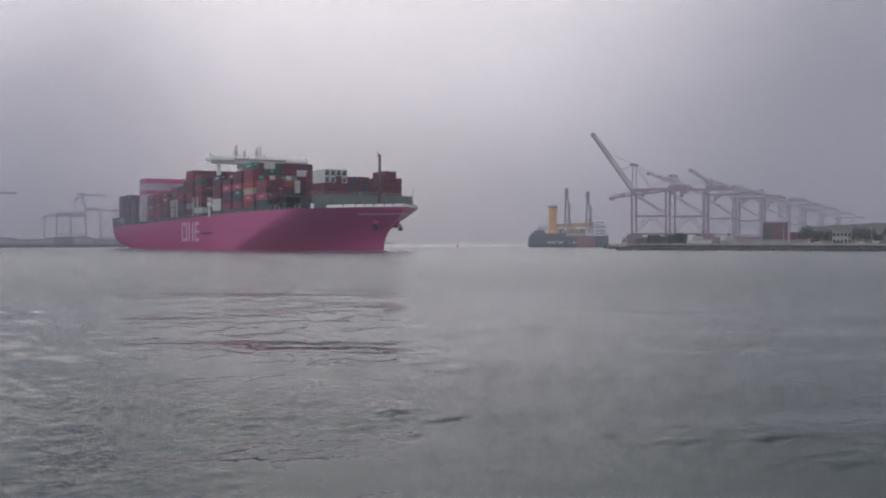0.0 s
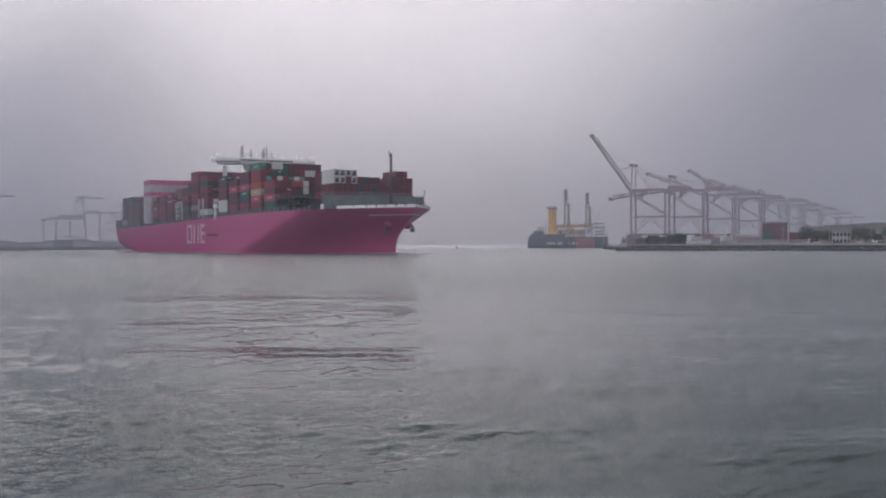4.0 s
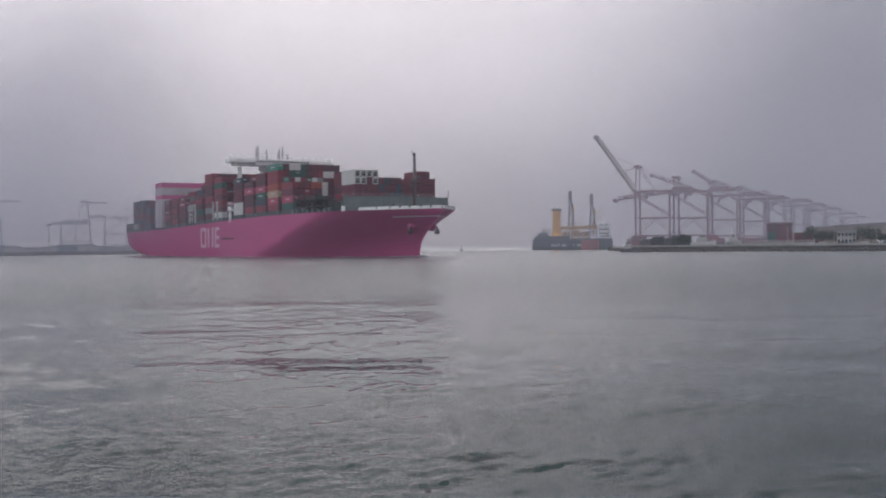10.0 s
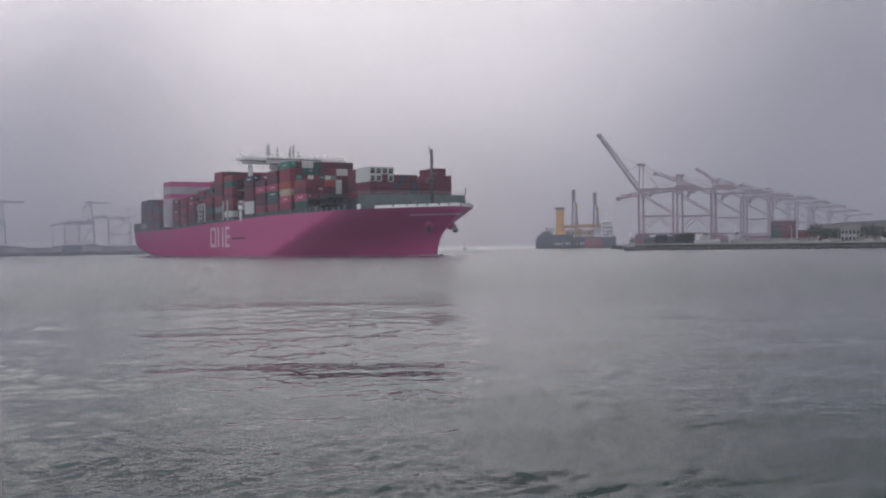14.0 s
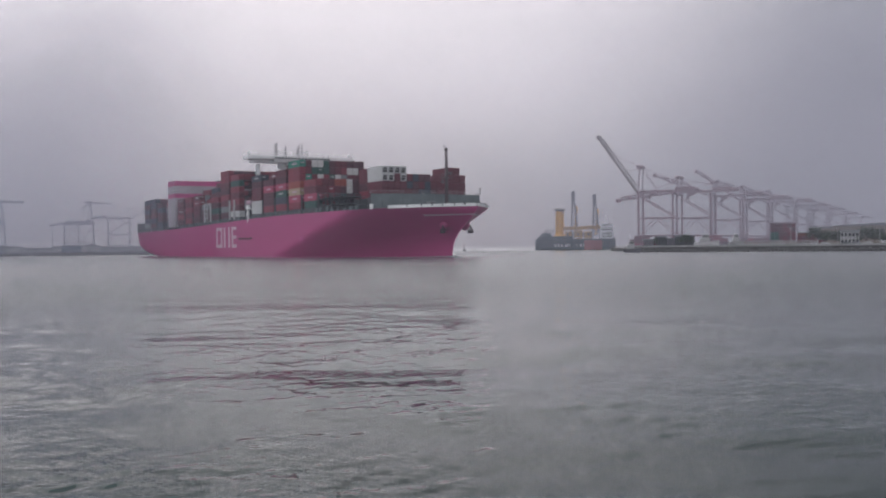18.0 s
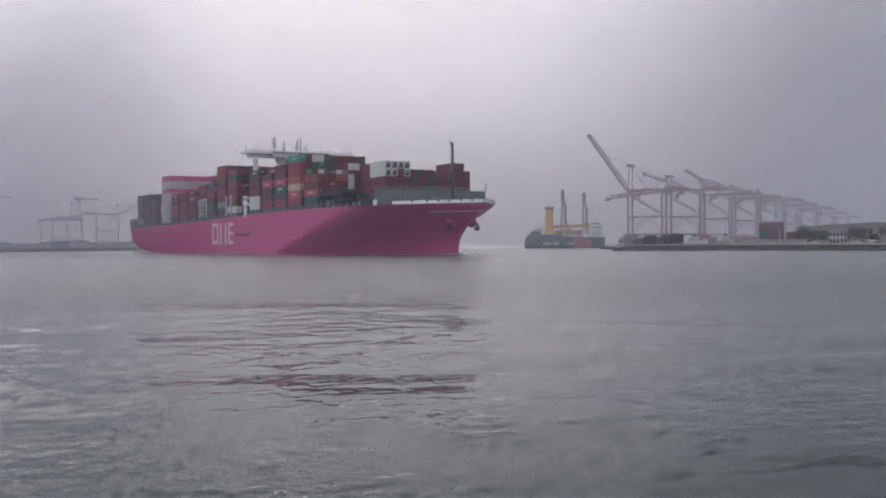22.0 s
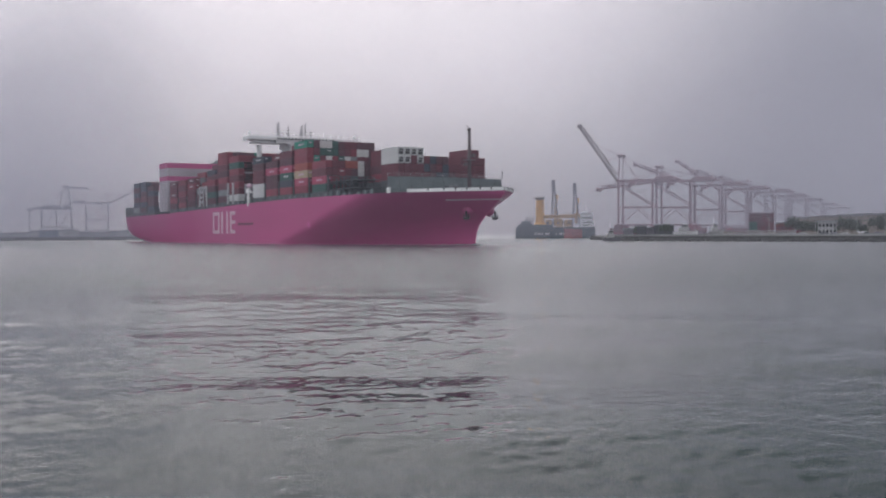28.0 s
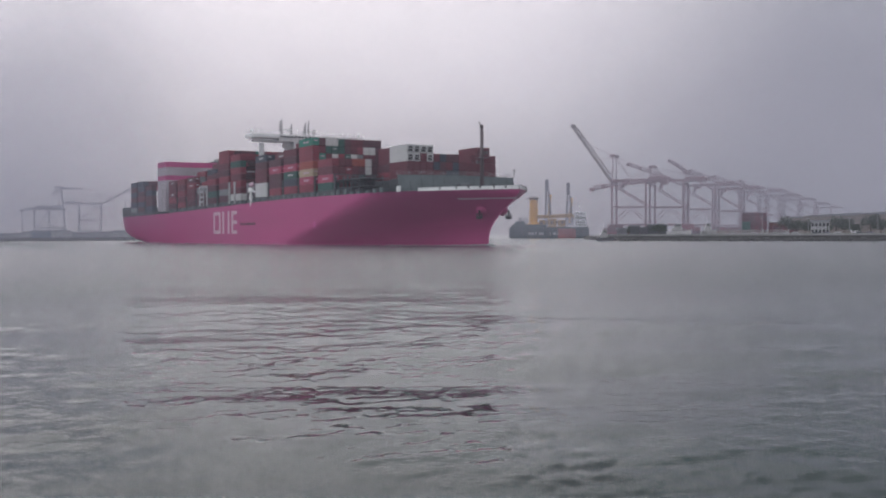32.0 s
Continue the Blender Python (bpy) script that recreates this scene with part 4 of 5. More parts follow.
        s = Shape()
        v = []
        for i in range(25):
            x = 1.5 - i * 1.3
            y = half_beam(min(x, -1.0), 0.05) + 0.3 + 0.42 * i
            h = 0.55 * math.exp(-i / 9.0) + 0.06 * math.sin(i * 1.7)
            v += [(x, side * (y - 0.9), 0.0), (x, side * y, max(0.08, h)), (x, side * (y + 0.7 + 0.05 * i), -0.02)]
        s.add(v, [(3 * i + k, 3 * i + k + 1, 3 * i + k + 4, 3 * i + k + 3) for i in range(24) for k in (0, 1)])
        part("bow_wave", s, FOAM, ship, "low pale bow wave spreading from the stem", smooth=True)


# ---------------------------------------------------------------- quays, cranes and craft
def sts_crane(name, boom, mat, label, m, group, reach=61, boom_parts=6, apex=60.0, jib=None):
    """A ship-to-shore gantry crane: boom along +x, rails along y, foot at z 0."""
    c = thing(name, label, "gantry crane", group, m=m)
    for x in (0, -30):
        for y in (-8, 8):
            s = Shape()
            s.bar((x, y, 1.5), (x, y, 46 if x else 47), 1.5, 1.7)
            part("leg", s, mat, c)
            s = Shape()
            s.bevelled(x - 1.3, x + 1.3, y - 4.5, y + 4.5, 0, 1.4, 0.2).bevelled(x - 1.0, x + 1.0, y - 3.0, y + 3.0, 1.4, 3.0, 0.2)
            part("bogie", s, mat, c)
    s = Shape()
    for x in (0, -30):
        s.bar((x, -8, 8.5), (x, 8, 8.5), 1.4, 2.2).bar((x, -8, 45), (x, 8, 45), 1.4, 1.8)
    part("sill_beam", s, mat, c)
    for y in (-8, 8):
        s = Shape()
        s.bar((0, y, 24), (-30, y, 24), 1.1, 1.5).bar((0, y, 8.5), (-30, y, 8.5), 1.0, 1.6)
        part("portal_beam", s, mat, c)
        s = Shape()
        s.tube((0, y, 43.5), (-30, y, 25), 0.5).tube((-15, y, 24), (-30, y, 10), 0.35).tube((-15, y, 24), (0, y, 10), 0.35)
        part("brace", s, mat, c)
    for y in (-3, 3):
        s = Shape()
        s.bar((3, y, 47.5), (-52, y, 47.5), 1.0, 2.0)
        part("girder", s, mat, c)
    s = Shape()
    s.bevelled(-48, -31, -4.5, 4.5, 47.2, 50.6, 0.3)
    part("machinery_house", s, mat, c, "machinery house on the girder")
    s = Shape()
    for y in (-7.4, 7.4):
        s.bar((0, y, 47), (-0.6, y * 0.8, apex), 0.7, 0.8).tube((-16, y * 0.6, 48), (-1, y * 0.7, apex - 0.5), 0.24, n=6)
    s.bar((-0.3, -6.9, 47 + (apex - 47) * 0.5), (-0.3, 6.9, 47 + (apex - 47) * 0.5), 0.5).bevelled(-3.0, 2.0, -6.8, 6.8, apex - 0.4, apex + 1.5, 0.3)
    part("apex_frame", s, mat, c, "apex frame with sheave platform")
    s = Shape()
    a = radians(boom)
    p = lambda d, y, h=0.0: Vector((3 + d * math.cos(a) - h * math.sin(a), y, 47.5 + d * math.sin(a) + h * math.cos(a)))
    for y in (-3, 3):
        s.bar(p(0, y), p(reach, y), 0.7, 1.2)
    for k in range(0, boom_parts * 2 + 1):
        s.bar(p(reach * k / (boom_parts * 2), -3), p(reach * k / (boom_parts * 2), 3), 0.5)
    for k in range(boom_parts * 2):
        s.bar(p(reach * k / (boom_parts * 2), -3 if k % 2 else 3), p(reach * (k + 1) / (boom_parts * 2), 3 if k % 2 else -3), 0.35)
    for y in (-2, 2):
        s.bar(p(4, y, 3.2), p(reach - 3, y, 2.6), 0.5, 0.5)
        for k in range(boom_parts * 2):
            s.bar(p(4 + (reach - 7) * k / (boom_parts * 2), y, 0), p(4 + (reach - 7) * (k + 1) / (boom_parts * 2), y, 3.0), 0.3)
    b = part("boom", s, jib or mat, c, "raised lattice boom" if boom > 20 else "lowered boom")
    s = Shape()
    s.bevelled(p(reach, 0).x - 2.2, p(reach, 0).x + 0.8, -3.8, 3.8, p(reach, 0).z - 1.8, p(reach, 0).z + 1.6, 0.3)
    s.bevelled(p(reach * 0.78, 0).x - 1.5, p(reach * 0.78, 0).x + 1.5, -3.4, 3.4, p(reach * 0.78, 0).z, p(reach * 0.78, 0).z + 2.4, 0.2)
    part("boom_head", s, jib or mat, b)
    for y in (-2, 2):
        s = Shape()
        s.tube((-1, y * 0.6, apex), p(reach * 0.72, y), 0.14, n=6).tube((-1, y * 0.6, apex), p(reach * 0.36, y), 0.14, n=6)
        s.tube((-1, y * 0.6, apex), (-48, y, 48.5), 0.15, n=6)
        part("stay", s, mat, c)
    s = Shape()
    s.bevelled(-14, -8, -3.4, 3.4, 44.2, 46.4, 0.2).bevelled(-9.5, -6.5, -1.5, 1.5, 41.2, 44.2, 0.2)
    part("trolley_cab", s, mat, c, "trolley with the driver's cab")
    s = Shape()
    for k in range(11):
        s.bar((-30.8, -8 + (k % 2) * 3, 2 + 4 * k), (-30.8, -5 - (k % 2) * 3, 6 + 4 * k), 0.4)
    part("stair", s, mat, c)
    return c


def low_crane(name, mat, label, m, group):
    """An older gantry crane with its upper boom level: seen along +x, foot at z 0."""
    c = thing(name, label, "gantry crane", group, m=m)
    for x in (0, 19, 39):
        for y in (-6, 6):
            s = Shape()
            s.bar((x - (1.5 if x == 39 else 0) + (3 if x == 39 else 0), y, 0), (x - (1 if x == 39 else 0), y, 38.5), 1.7, 1.8)
            part("leg", s, mat, c)
    s = Shape()
    for y in (-5, 5):
        s.bar((-12, y, 39), (41, y, 39), 1.6, 3.0)
    s.bevelled(2, 26, -5, 5, 40.3, 43.6, 0.5).bevelled(28, 36, -4, 4, 40.3, 45, 0.5)
    part("girder", s, mat, c, "long girder with machinery houses")
    s = Shape()
    for y in (-6, 6):
        s.bar((0, y, 13), (39, y, 13), 1.0, 1.4).tube((3, y, 13), (19, y, 37), 0.5).tube((22, y, 13), (38, y, 35), 0.5)
    part("brace", s, mat, c)
    s = Shape()
    for y in (-4, 4):
        s.bar((38, y, 39), (35.5, y, 67), 1.4, 1.6).bar((23, y, 40), (27, y, 62), 0.9).bar((22, y, 60), (37, y, 67.5), 1.2, 1.6)
        s.bar((30, y, 40), (35, y, 66), 0.8).tube((9, y, 43), (27, y, 61), 0.3)
    part("apex_frame", s, mat, c)
    s = Shape()
    for y in (-2.5, 2.5):
        s.bar((30, y, 68.6), (63, y, 67.6), 1.0, 2.0)
    s.bevelled(27, 37, -3, 3, 68.0, 71.0, 0.4).bevelled(42, 60, -3.2, 3.2, 66.8, 68.9, 0.4)
    part("boom", s, mat, c, "level upper boom")
    return c


def heavy_ship():
    """Local x along the hull to the observer's right, z up."""
    o = polar(4.62, 842)
    m = Matrix.Translation(o) @ pose(0, 0, 0, 0, 0, -6.8)
    c = thing("heavy_lift_ship", "dark green heavy lift ship with yellow crane pillar at the quay", "cargo ship", m=m)

    def hull_shape(x0, x1, z1, w, bow):
        s = Shape()
        rings = []
        for i in range(13):
            x = x0 + (x1 - x0) * i / 12
            k = 1.0
            t = i / 12
            if t > 0.75:
                k = 1 - bow * ((t - 0.75) / 0.25) ** 2
            if t < 0.1:
                k = 0.85 + 1.5 * t
            rings.append([(x, -w * k * 0.93, -1), (x, -w * k, z1), (x, w * k, z1), (x, w * k * 0.93, -1)])
        return s.rings(rings)

    hull = part("hull", hull_shape(0, 64, 8.6, 8.5, 0.8), SHIP_GREEN, c, "dark green hull")
    s = Shape()
    s.bevelled(2, 30, -8.3, 8.3, 8.6, 10.9, 0.2).bevelled(4.5, 13, -8, 8, 10.9, 13.4, 0.2)
    part("raised_deck", s, SHIP_GREEN, c, "dark raised aft deck")
    s = Shape()
    for k, w in enumerate((2.4, 2.0, 1.2, 2.4, 1.0, 2.0, 0.9, 2.2, 1.4)):
        if k != 5:
            s.box(15 + k * 2.9, 15 + k * 2.9 + w, -8.62, -8.45, 2.4, 4.4)
    part("side_letter_bars", s, OFF_WHITE, hull, "row of white lettering bars")
    s = Shape()
    s.bevelled(39, 53, -8.9, -6.5, 0.2, 7.4, 0.3)
    part("red_bow_panel", s, RED_LEAD, hull, "dull red panel on the hull")
    for x in (8.2, 9.8, 12.0, 14.2):
        s = Shape()
        s.bevelled(x - 0.45, x + 0.45, -3, -2.1, 13.2, 16.6, 0.1)
        part("deck_post", s, DARK_GREY, c)
    # yellow pillar crane
    s = Shape()
    s.tube((19.6, 0, 8.6), (19.6, 0, 31), 3.6, 3.2, 20).tube((19.6, 0, 10.5), (19.6, 0, 13.0), 5.2, 4.0, 20)
    pil = part("crane_pillar", s, YELLOW, c, "yellow crane pillar", smooth=False)
    s = Shape()
    s.tube((19.6, 0, 31), (19.6, 0, 32.2), 3.4, 4.6, 18).tube((19.6, 0, 32.2), (19.6, 0, 33.4), 4.4, 3.2, 18)
    s.bar((19.6, 0, 32.0), (14.2, -1, 31.8), 1.4, 1.0)
    part("slewing_head", s, BEIGE, pil, "pale slewing head")
    s = Shape()
    for y in (-2, 2):
        s.bar((22, y, 17.0), (52, y, 17.8), 1.2, 2.6)
    for k in range(10):
        s.bar((23 + 3 * k, -2, 16.2 + (k % 2) * 2), (26 + 3 * k, 2, 18.2 - (k % 2) * 2), 0.6)
    part("stowed_jib", s, OCHRE, c, "yellow crane jib lowered along the deck")
    s = Shape()
    s.bevelled(24, 29, -4, 4, 10.9, 14.6, 0.3).bevelled(31, 38, -4, 4, 8.6, 15.4, 0.3).bevelled(39, 45, -4, 4, 8.6, 14.4, 0.3)
    part("winch_house", s, OCHRE, c, "yellow winch houses")
    s = Shape()
    for k in range(5):
        s.box(25 + k * 4.2, 26.6 + k * 4.2, -4.1, -3.98, 11.2, 13.2)
    part("winch_house_door", s, DARK_GREY, c)
    for x0, top in ((30.6, 47.0), (47.6, 44.2)):
        s = Shape()
        for y in (-1.6, 1.6):
            s.bar((x0 - 2.2, y, 8.6), (x0 - 0.6, y * 0.6, top - 6), 0.85).bar((x0 + 4.2, y, 8.6), (x0 + 1.2, y * 0.6, top - 10), 0.8)
            for k in range(9):
                z = 10 + k * (top - 18) / 9
                z2 = z + (top - 18) / 9
                s.bar((x0 - 1.3, y * 0.9, z), (x0 + 2.8 - k * 0.12, y * 0.9, z2), 0.4).bar((x0 - 1.3, y * 0.9, z2), (x0 + 2.8 - k * 0.12, y * 0.9, z), 0.35)
        s.bevelled(x0 - 1.6, x0 + 1.3, -1.4, 1.4, top - 9, top, 0.3)
        tw = part("lattice_tower", s, CRANE_GREY, c, "grey lattice crane tower")
        s = Shape()
        s.bar((x0 + 1.0, 0, 12), (x0 + 2.6, 0, top - 12), 1.5)
        part("tower_mast", s, YELLOW, tw, "yellow mast inside the tower")
    # deckhouse
    s = Shape()
    s.bevelled(51.5, 62.5, -6, 6, 8.6, 14.2, 0.2).bevelled(52.2, 61.2, -6, 6, 14.2, 17.4, 0.2).bevelled(51.6, 62.0, -6.4, 6.4, 18.0, 20.2, 0.2)
    s.bevelled(52.6, 61.2, -7, 7, 17.4, 18.0, 0.1).bevelled(53.8, 58, -4, 4, 20.2, 21.2, 0.2)
    hs = part("deckhouse", s, WHITE, c, "white deckhouse with bridge windows")
    for z in (18.9, 15.4, 12.0, 9.8):
        for k in range(5):
            s = Shape()
            s.box(53.6 + k * 1.5, 54.6 + k * 1.5, -6.47 if z > 18 else -6.06, -5.95, z, z + 0.95)
            part("window", s, GLASS, hs)
    s = Shape()
    s.tube((56.5, 0, 22), (56.5, 0, 28.5), 0.3, 0.12).bar((55.6, 0, 25.5), (57.4, 0, 25.5), 0.2)
    part("signal_mast", s, WHITE, hs)
    s = Shape()
    for k in range(30):
        s.bar((31 + k * 1.05, -8.2, 8.5), (31 + k * 1.05, -8.2, 9.7), 0.1)
    s.bar((31, -8.2, 9.7), (62, -8.2, 9.7), 0.12)
    part("deck_rail", s, WHITE, c)


def work_boat(name, label, m, body, length=13.0):
    c = thing(name, label, "boat", m=m)
    s, rings = Shape(), []
    for i in range(9):
        t = i / 8
        x = -length / 2 + length * t
        k = (1 - max(0, (t - 0.5) / 0.5) ** 2.2) * 0.98 + 0.02
        z = 1.5 + 0.9 * max(0, t - 0.4)
        rings.append([(x, -1.4 * k, -0.5), (x, -2.1 * k, z), (x, 2.1 * k, z), (x, 1.4 * k, -0.5)])
    s.rings(rings)
    part("hull", s, body, c)
    s = Shape()
    s.bevelled(-length * 0.28, length * 0.14, -1.5, 1.5, 1.4, 3.5, 0.2).bevelled(-length * 0.16, length * 0.1, -1.3, 1.3, 3.5, 5.1, 0.25)
    cb = part("cabin", s, OFF_WHITE, c, "white cabin")
    for k in range(4):
        s = Shape()
        s.box(-length * 0.15 + k * length * 0.06, -length * 0.15 + k * length * 0.06 + length * 0.048, -1.36, -1.27, 3.85, 4.8)
        part("window", s, GLASS, cb)
    s = Shape()
    s.tube((-0.8, 0, 5.0), (-0.8, 0, 8.2), 0.1, 0.06).bar((-0.8, -0.8, 7), (-0.8, 0.8, 7), 0.08)
    part("mast", s, OFF_WHITE, c)
    s = Shape()
    for i in range(8):
        s.bar((length * 0.16 + i * 0.6, -1.6 + i * 0.1, 1.7), (length * 0.16 + i * 0.6, -1.6 + i * 0.1, 2.9), 0.06)
    part("rail", s, OFF_WHITE, c)
    return c


def tree(m, high, seed, label, slim=1.0):
    rnd = random.Random(seed)
    c = thing("tree", label, "tree", "trees along the quay", m=m)
    s = Shape()
    s.tube((0, 0, 0), (0.1, 0, high * 0.5), high * 0.035, high * 0.02)
    tips = []
    for k in range(9):
        a = k * 2.4 + rnd.random()
        z0 = high * (0.3 + 0.05 * k)
        tip = Vector((math.cos(a) * high * (0.14 + 0.2 * rnd.random()) * slim, math.sin(a) * high * 0.3 * slim, z0 + high * (0.15 + 0.15 * rnd.random())))
        s.tube((0.05, 0, z0 * 0.9), tip, high * 0.014, high * 0.004, 6)
        tips.append(tip)
    tips.append(Vector((0, 0, high * 0.88)))
    part("trunk", s, BARK, c)
    s = Shape()
    for tip in tips:
        for k in range(70):
            p = tip + Vector((rnd.gauss(0, 1) * slim, rnd.gauss(0, 1) * slim, rnd.gauss(0, 0.8))) * high * 0.115
            n = Vector((rnd.uniform(-1, 1), rnd.uniform(-1, 1), rnd.uniform(-0.2, 1))).normalized()
            a = n.orthogonal().normalized() * (0.26 + 0.25 * rnd.random())
            b = n.cross(a) * 0.8
            s.add([p - a, p + b * 0.7, p + a, p - b * 0.7], [(0, 1, 2, 3)])
    part("crown", s, FOLIAGE, c, "loose dark crown of leaf clumps")
    return c


def building(name, label, az, d, w, deep, high, wall, roof_kind, cols=0, rows=1, turn=None, z=2.5):
    m = Matrix.Translation(polar(az, d, z)) @ pose(0, 0, 0, 0, 0, -az if turn is None else turn)
    c = thing(name, label, "building", m=m)
    s = Shape()
    s.box(-w / 2, w / 2, 0, deep, 0, high)
    wl = part("wall", s, wall, c)
    s = Shape()
    if roof_kind == "gable":
        r = high + 1.6
        s.add([(-w / 2 - 0.4, -0.5, high), (0, -0.5, r), (w / 2 + 0.4, -0.5, high), (-w / 2 - 0.4, deep + 0.5, high), (0, deep + 0.5, r), (w / 2 + 0.4, deep + 0.5, high)],
              [(0, 1, 4, 3), (1, 2, 5, 4), (0, 2, 1), (3, 4, 5), (0, 3, 5, 2)])
    else:
        s.bevelled(-w / 2 - 0.4, w / 2 + 0.4, -0.5, deep + 0.4, high, high + 0.6, 0.1)
    part("roof", s, ROOF, c)
    for r in range(rows):
        for k in range(cols):
            pw = w / cols
            s = Shape()
            x0 = -w / 2 + pw * (k + 0.22)
            z0 = high * (r + 0.25) / rows
            s.box(x0, x0 + pw * 0.56, -0.06, 0.03, z0, z0 + high / rows * 0.5)
            part("window", s, GLASS, c)
    return c


def make_far():
    # right-hand quay
    pts = [(84, 484), (178, 399), (420, 180), (2600, 180), (2600, 2600), (1050, 2600), (150, 890), (132, 700)]
    s = Shape()
    s.rings([[(x, y, -1) for x, y in pts], [(x, y, 2.2) for x, y in pts]])
    quay = tagged(part("quay", s, STONE), "dark stone quay wall with a paved yard", "quay", kind="structure")
    s = Shape()
    a, b = polar(8.7, 640), polar(9.75, 500)
    s.rings([[p + Vector((0, 0, -1)), p + Vector((0, 0, 1.6)), p + Vector((6, 2, 1.6)), p + Vector((6, 2, -1))] for p in (a, b)])
    for k in range(9):
        p = a.lerp(b, (k + 0.5) / 9)
        s.tube(p + Vector((1, 0, 1.5)), p + Vector((1, 0, 2.8)), 0.35, 0.3)
    tagged(part("jetty", s, STONE), "low dark jetty leading to the quay head", "jetty", kind="structure")
    edge = [Vector((84, 484, 0)), Vector((178, 399, 0)), Vector((420, 180, 0))]
    s = Shape()
    for a, b in zip(edge, edge[1:]):
        d = (b - a).normalized()
        nrm = Vector((d.y, -d.x, 0))
        nrm = nrm if nrm.y < 0 else -nrm
        s.rings([[p + nrm * 0.15 + Vector((0, 0, 2.2)), p + nrm * 0.15 + Vector((0, 0, 3.0)), p - nrm * 1.0 + Vector((0, 0, 3.0)), p - nrm * 1.0 + Vector((0, 0, 2.2))] for p in (a, b)])
    part("coping", s, CONCRETE, quay, "pale concrete coping along the quay")
    # stones at the foot of the wall
    rnd = random.Random(11)
    stone = []
    for k in range(3):
        st = Shape()
        st.rings([[(math.cos(i * 1.05 + k) * r * (1 + 0.3 * math.sin(i * 2.1 + k)), math.sin(i * 1.05 + k) * r * 0.8, z) for i in range(6)] for r, z in ((0.8, -0.5), (0.95, 0.0), (0.5, 0.55))])
        me = bpy.data.meshes.new("stone")
        me.from_pydata(st.v, [], st.f)
        me.materials.append(STONE)
        stone.append(me)
    for i in range(220):
        p = edge[0].lerp(edge[1], i / 150) if i < 150 else edge[1].lerp(edge[2], (i - 150) / 400)
        d = Vector((-0.67, -0.74, 0))
        ob = new("stone", stone[i % 3])
        ob.parent = quay
        ob.location = p + d * (0.6 + rnd.random() * 0.7) + Vector((0, 0, 0.1 + rnd.random() * 0.7))
        ob.rotation_euler = (rnd.uniform(-0.3, 0.3), rnd.uniform(-0.3, 0.3), rnd.random() * 6)
        k = 0.7 + rnd.random() * 0.8
        ob.scale = (k, k, k)
    s = Shape()
    s.add([(95, 500, 2.24), (440, 190, 2.24), (2590, 190, 2.24), (2590, 2590, 2.24), (1060, 2590, 2.24), (160, 890, 2.24)], [tuple(range(6))])
    tagged(part("yard", s, ASPHALT), "dark asphalt container yard behind the quay", "yard", kind="structure")
    # row of gantry cranes
    row = Vector((476, 873, 0)).normalized()
    turn = math.degrees(math.atan2(row.y, row.x)) + 90
    grp = "gantry cranes along the wharf"
    for az, d, boom in ((10.35, 930, 55), (12.40, 950, -6), (14.2, 1050, 22), (15.65, 1150, 35), (17.0, 1240, 26), (17.95, 1390, 27), (18.95, 1580, 24), (19.9, 1850, 22), (20.7, 2150, 24)):
        m = Matrix.Translation(polar(az, d, 2.3)) @ pose(0, 0, 0, 0, 0, turn + (4 if d < 940 else 0))
        sts_crane("gantry_crane", boom, CRANE_RED, "faded red ship-to-shore gantry crane with " + ("raised boom" if boom > 20 else "lowered boom"), m, grp, {35: 56, -6: 55}.get(boom, 61), apex=69.0 if boom > 50 else 60.0, jib=BOOM_GREY if boom > 50 else None)
    heavy_ship()
    # container stacks in the yard
    meshes = {k: container_mesh(BOXES[k]) for k in ("maroon", "red", "green", "brown")}
    for i, (u, tiers) in enumerate(((0, 5), (2.6, 5), (5.2, 5), (7.8, 5), (10.4, 5), (13.0, 5), (16.6, 2), (19.2, 2), (21.8, 2), (24.4, 2), (29, 1), (31.6, 1))):
        for k in range(tiers):
            c = ("green" if k in (1, 2) and i < 2 else "brown") if i < 3 else ("maroon", "maroon", "brown")[(i + k) % 3]
            ob = new("shipping_container", meshes[c])
            ob.matrix_basis = Matrix.Translation(polar(17.18, 700, 2.25) + Vector((u * 0.95, -u * 0.3, k * 2.76))) @ pose(0, 0, 0, 0, 0, 72)
            tagged(ob, {"green": "dark green", "brown": "dull brown"}.get(c, "red") + " shipping container stacked in the yard", "container", "yard containers")
    # low stacks at the feet of the cranes
    for i, (az, tiers) in enumerate(((10.15, 2), (10.4, 3), (10.65, 2), (10.9, 2), (12.1, 2), (12.35, 3), (12.6, 2), (13.9, 2), (14.2, 3), (14.5, 2), (16.0, 2), (16.3, 2), (16.6, 2))):
        for k in range(tiers):
            ob = new("shipping_container", meshes[("red", "maroon", "red", "brown")[(i * 3 + k) % 4]])
            ob.matrix_basis = Matrix.Translation(polar(az, 860, 2.25 + k * 2.76)) @ pose(0, 0, 0, 0, 0, -14)
            tagged(ob, "faded red shipping container at the foot of the cranes", "container", "wharf containers")
    # fence of white posts on the quay
    f = thing("post_fence", "row of white posts joined by a rail on the quay", "fence")
    a, b = polar(15.3, 475, 2.2), polar(19.4, 470, 2.2)
    for i in range(34):
        p = a.lerp(b, i / 33)
        s = Shape()
        s.tube(p, p + Vector((0, 0, 2.3)), 0.30, 0.24).dome(p + Vector((0, 0, 2.3)), 0.27, 8, 4)
        part("post", s, OFF_WHITE, f)
    s = Shape()
    s.bar(a + Vector((0, 0, 0.9)), b + Vector((0, 0, 0.9)), 0.12)
    part("rail", s, WHITE, f)
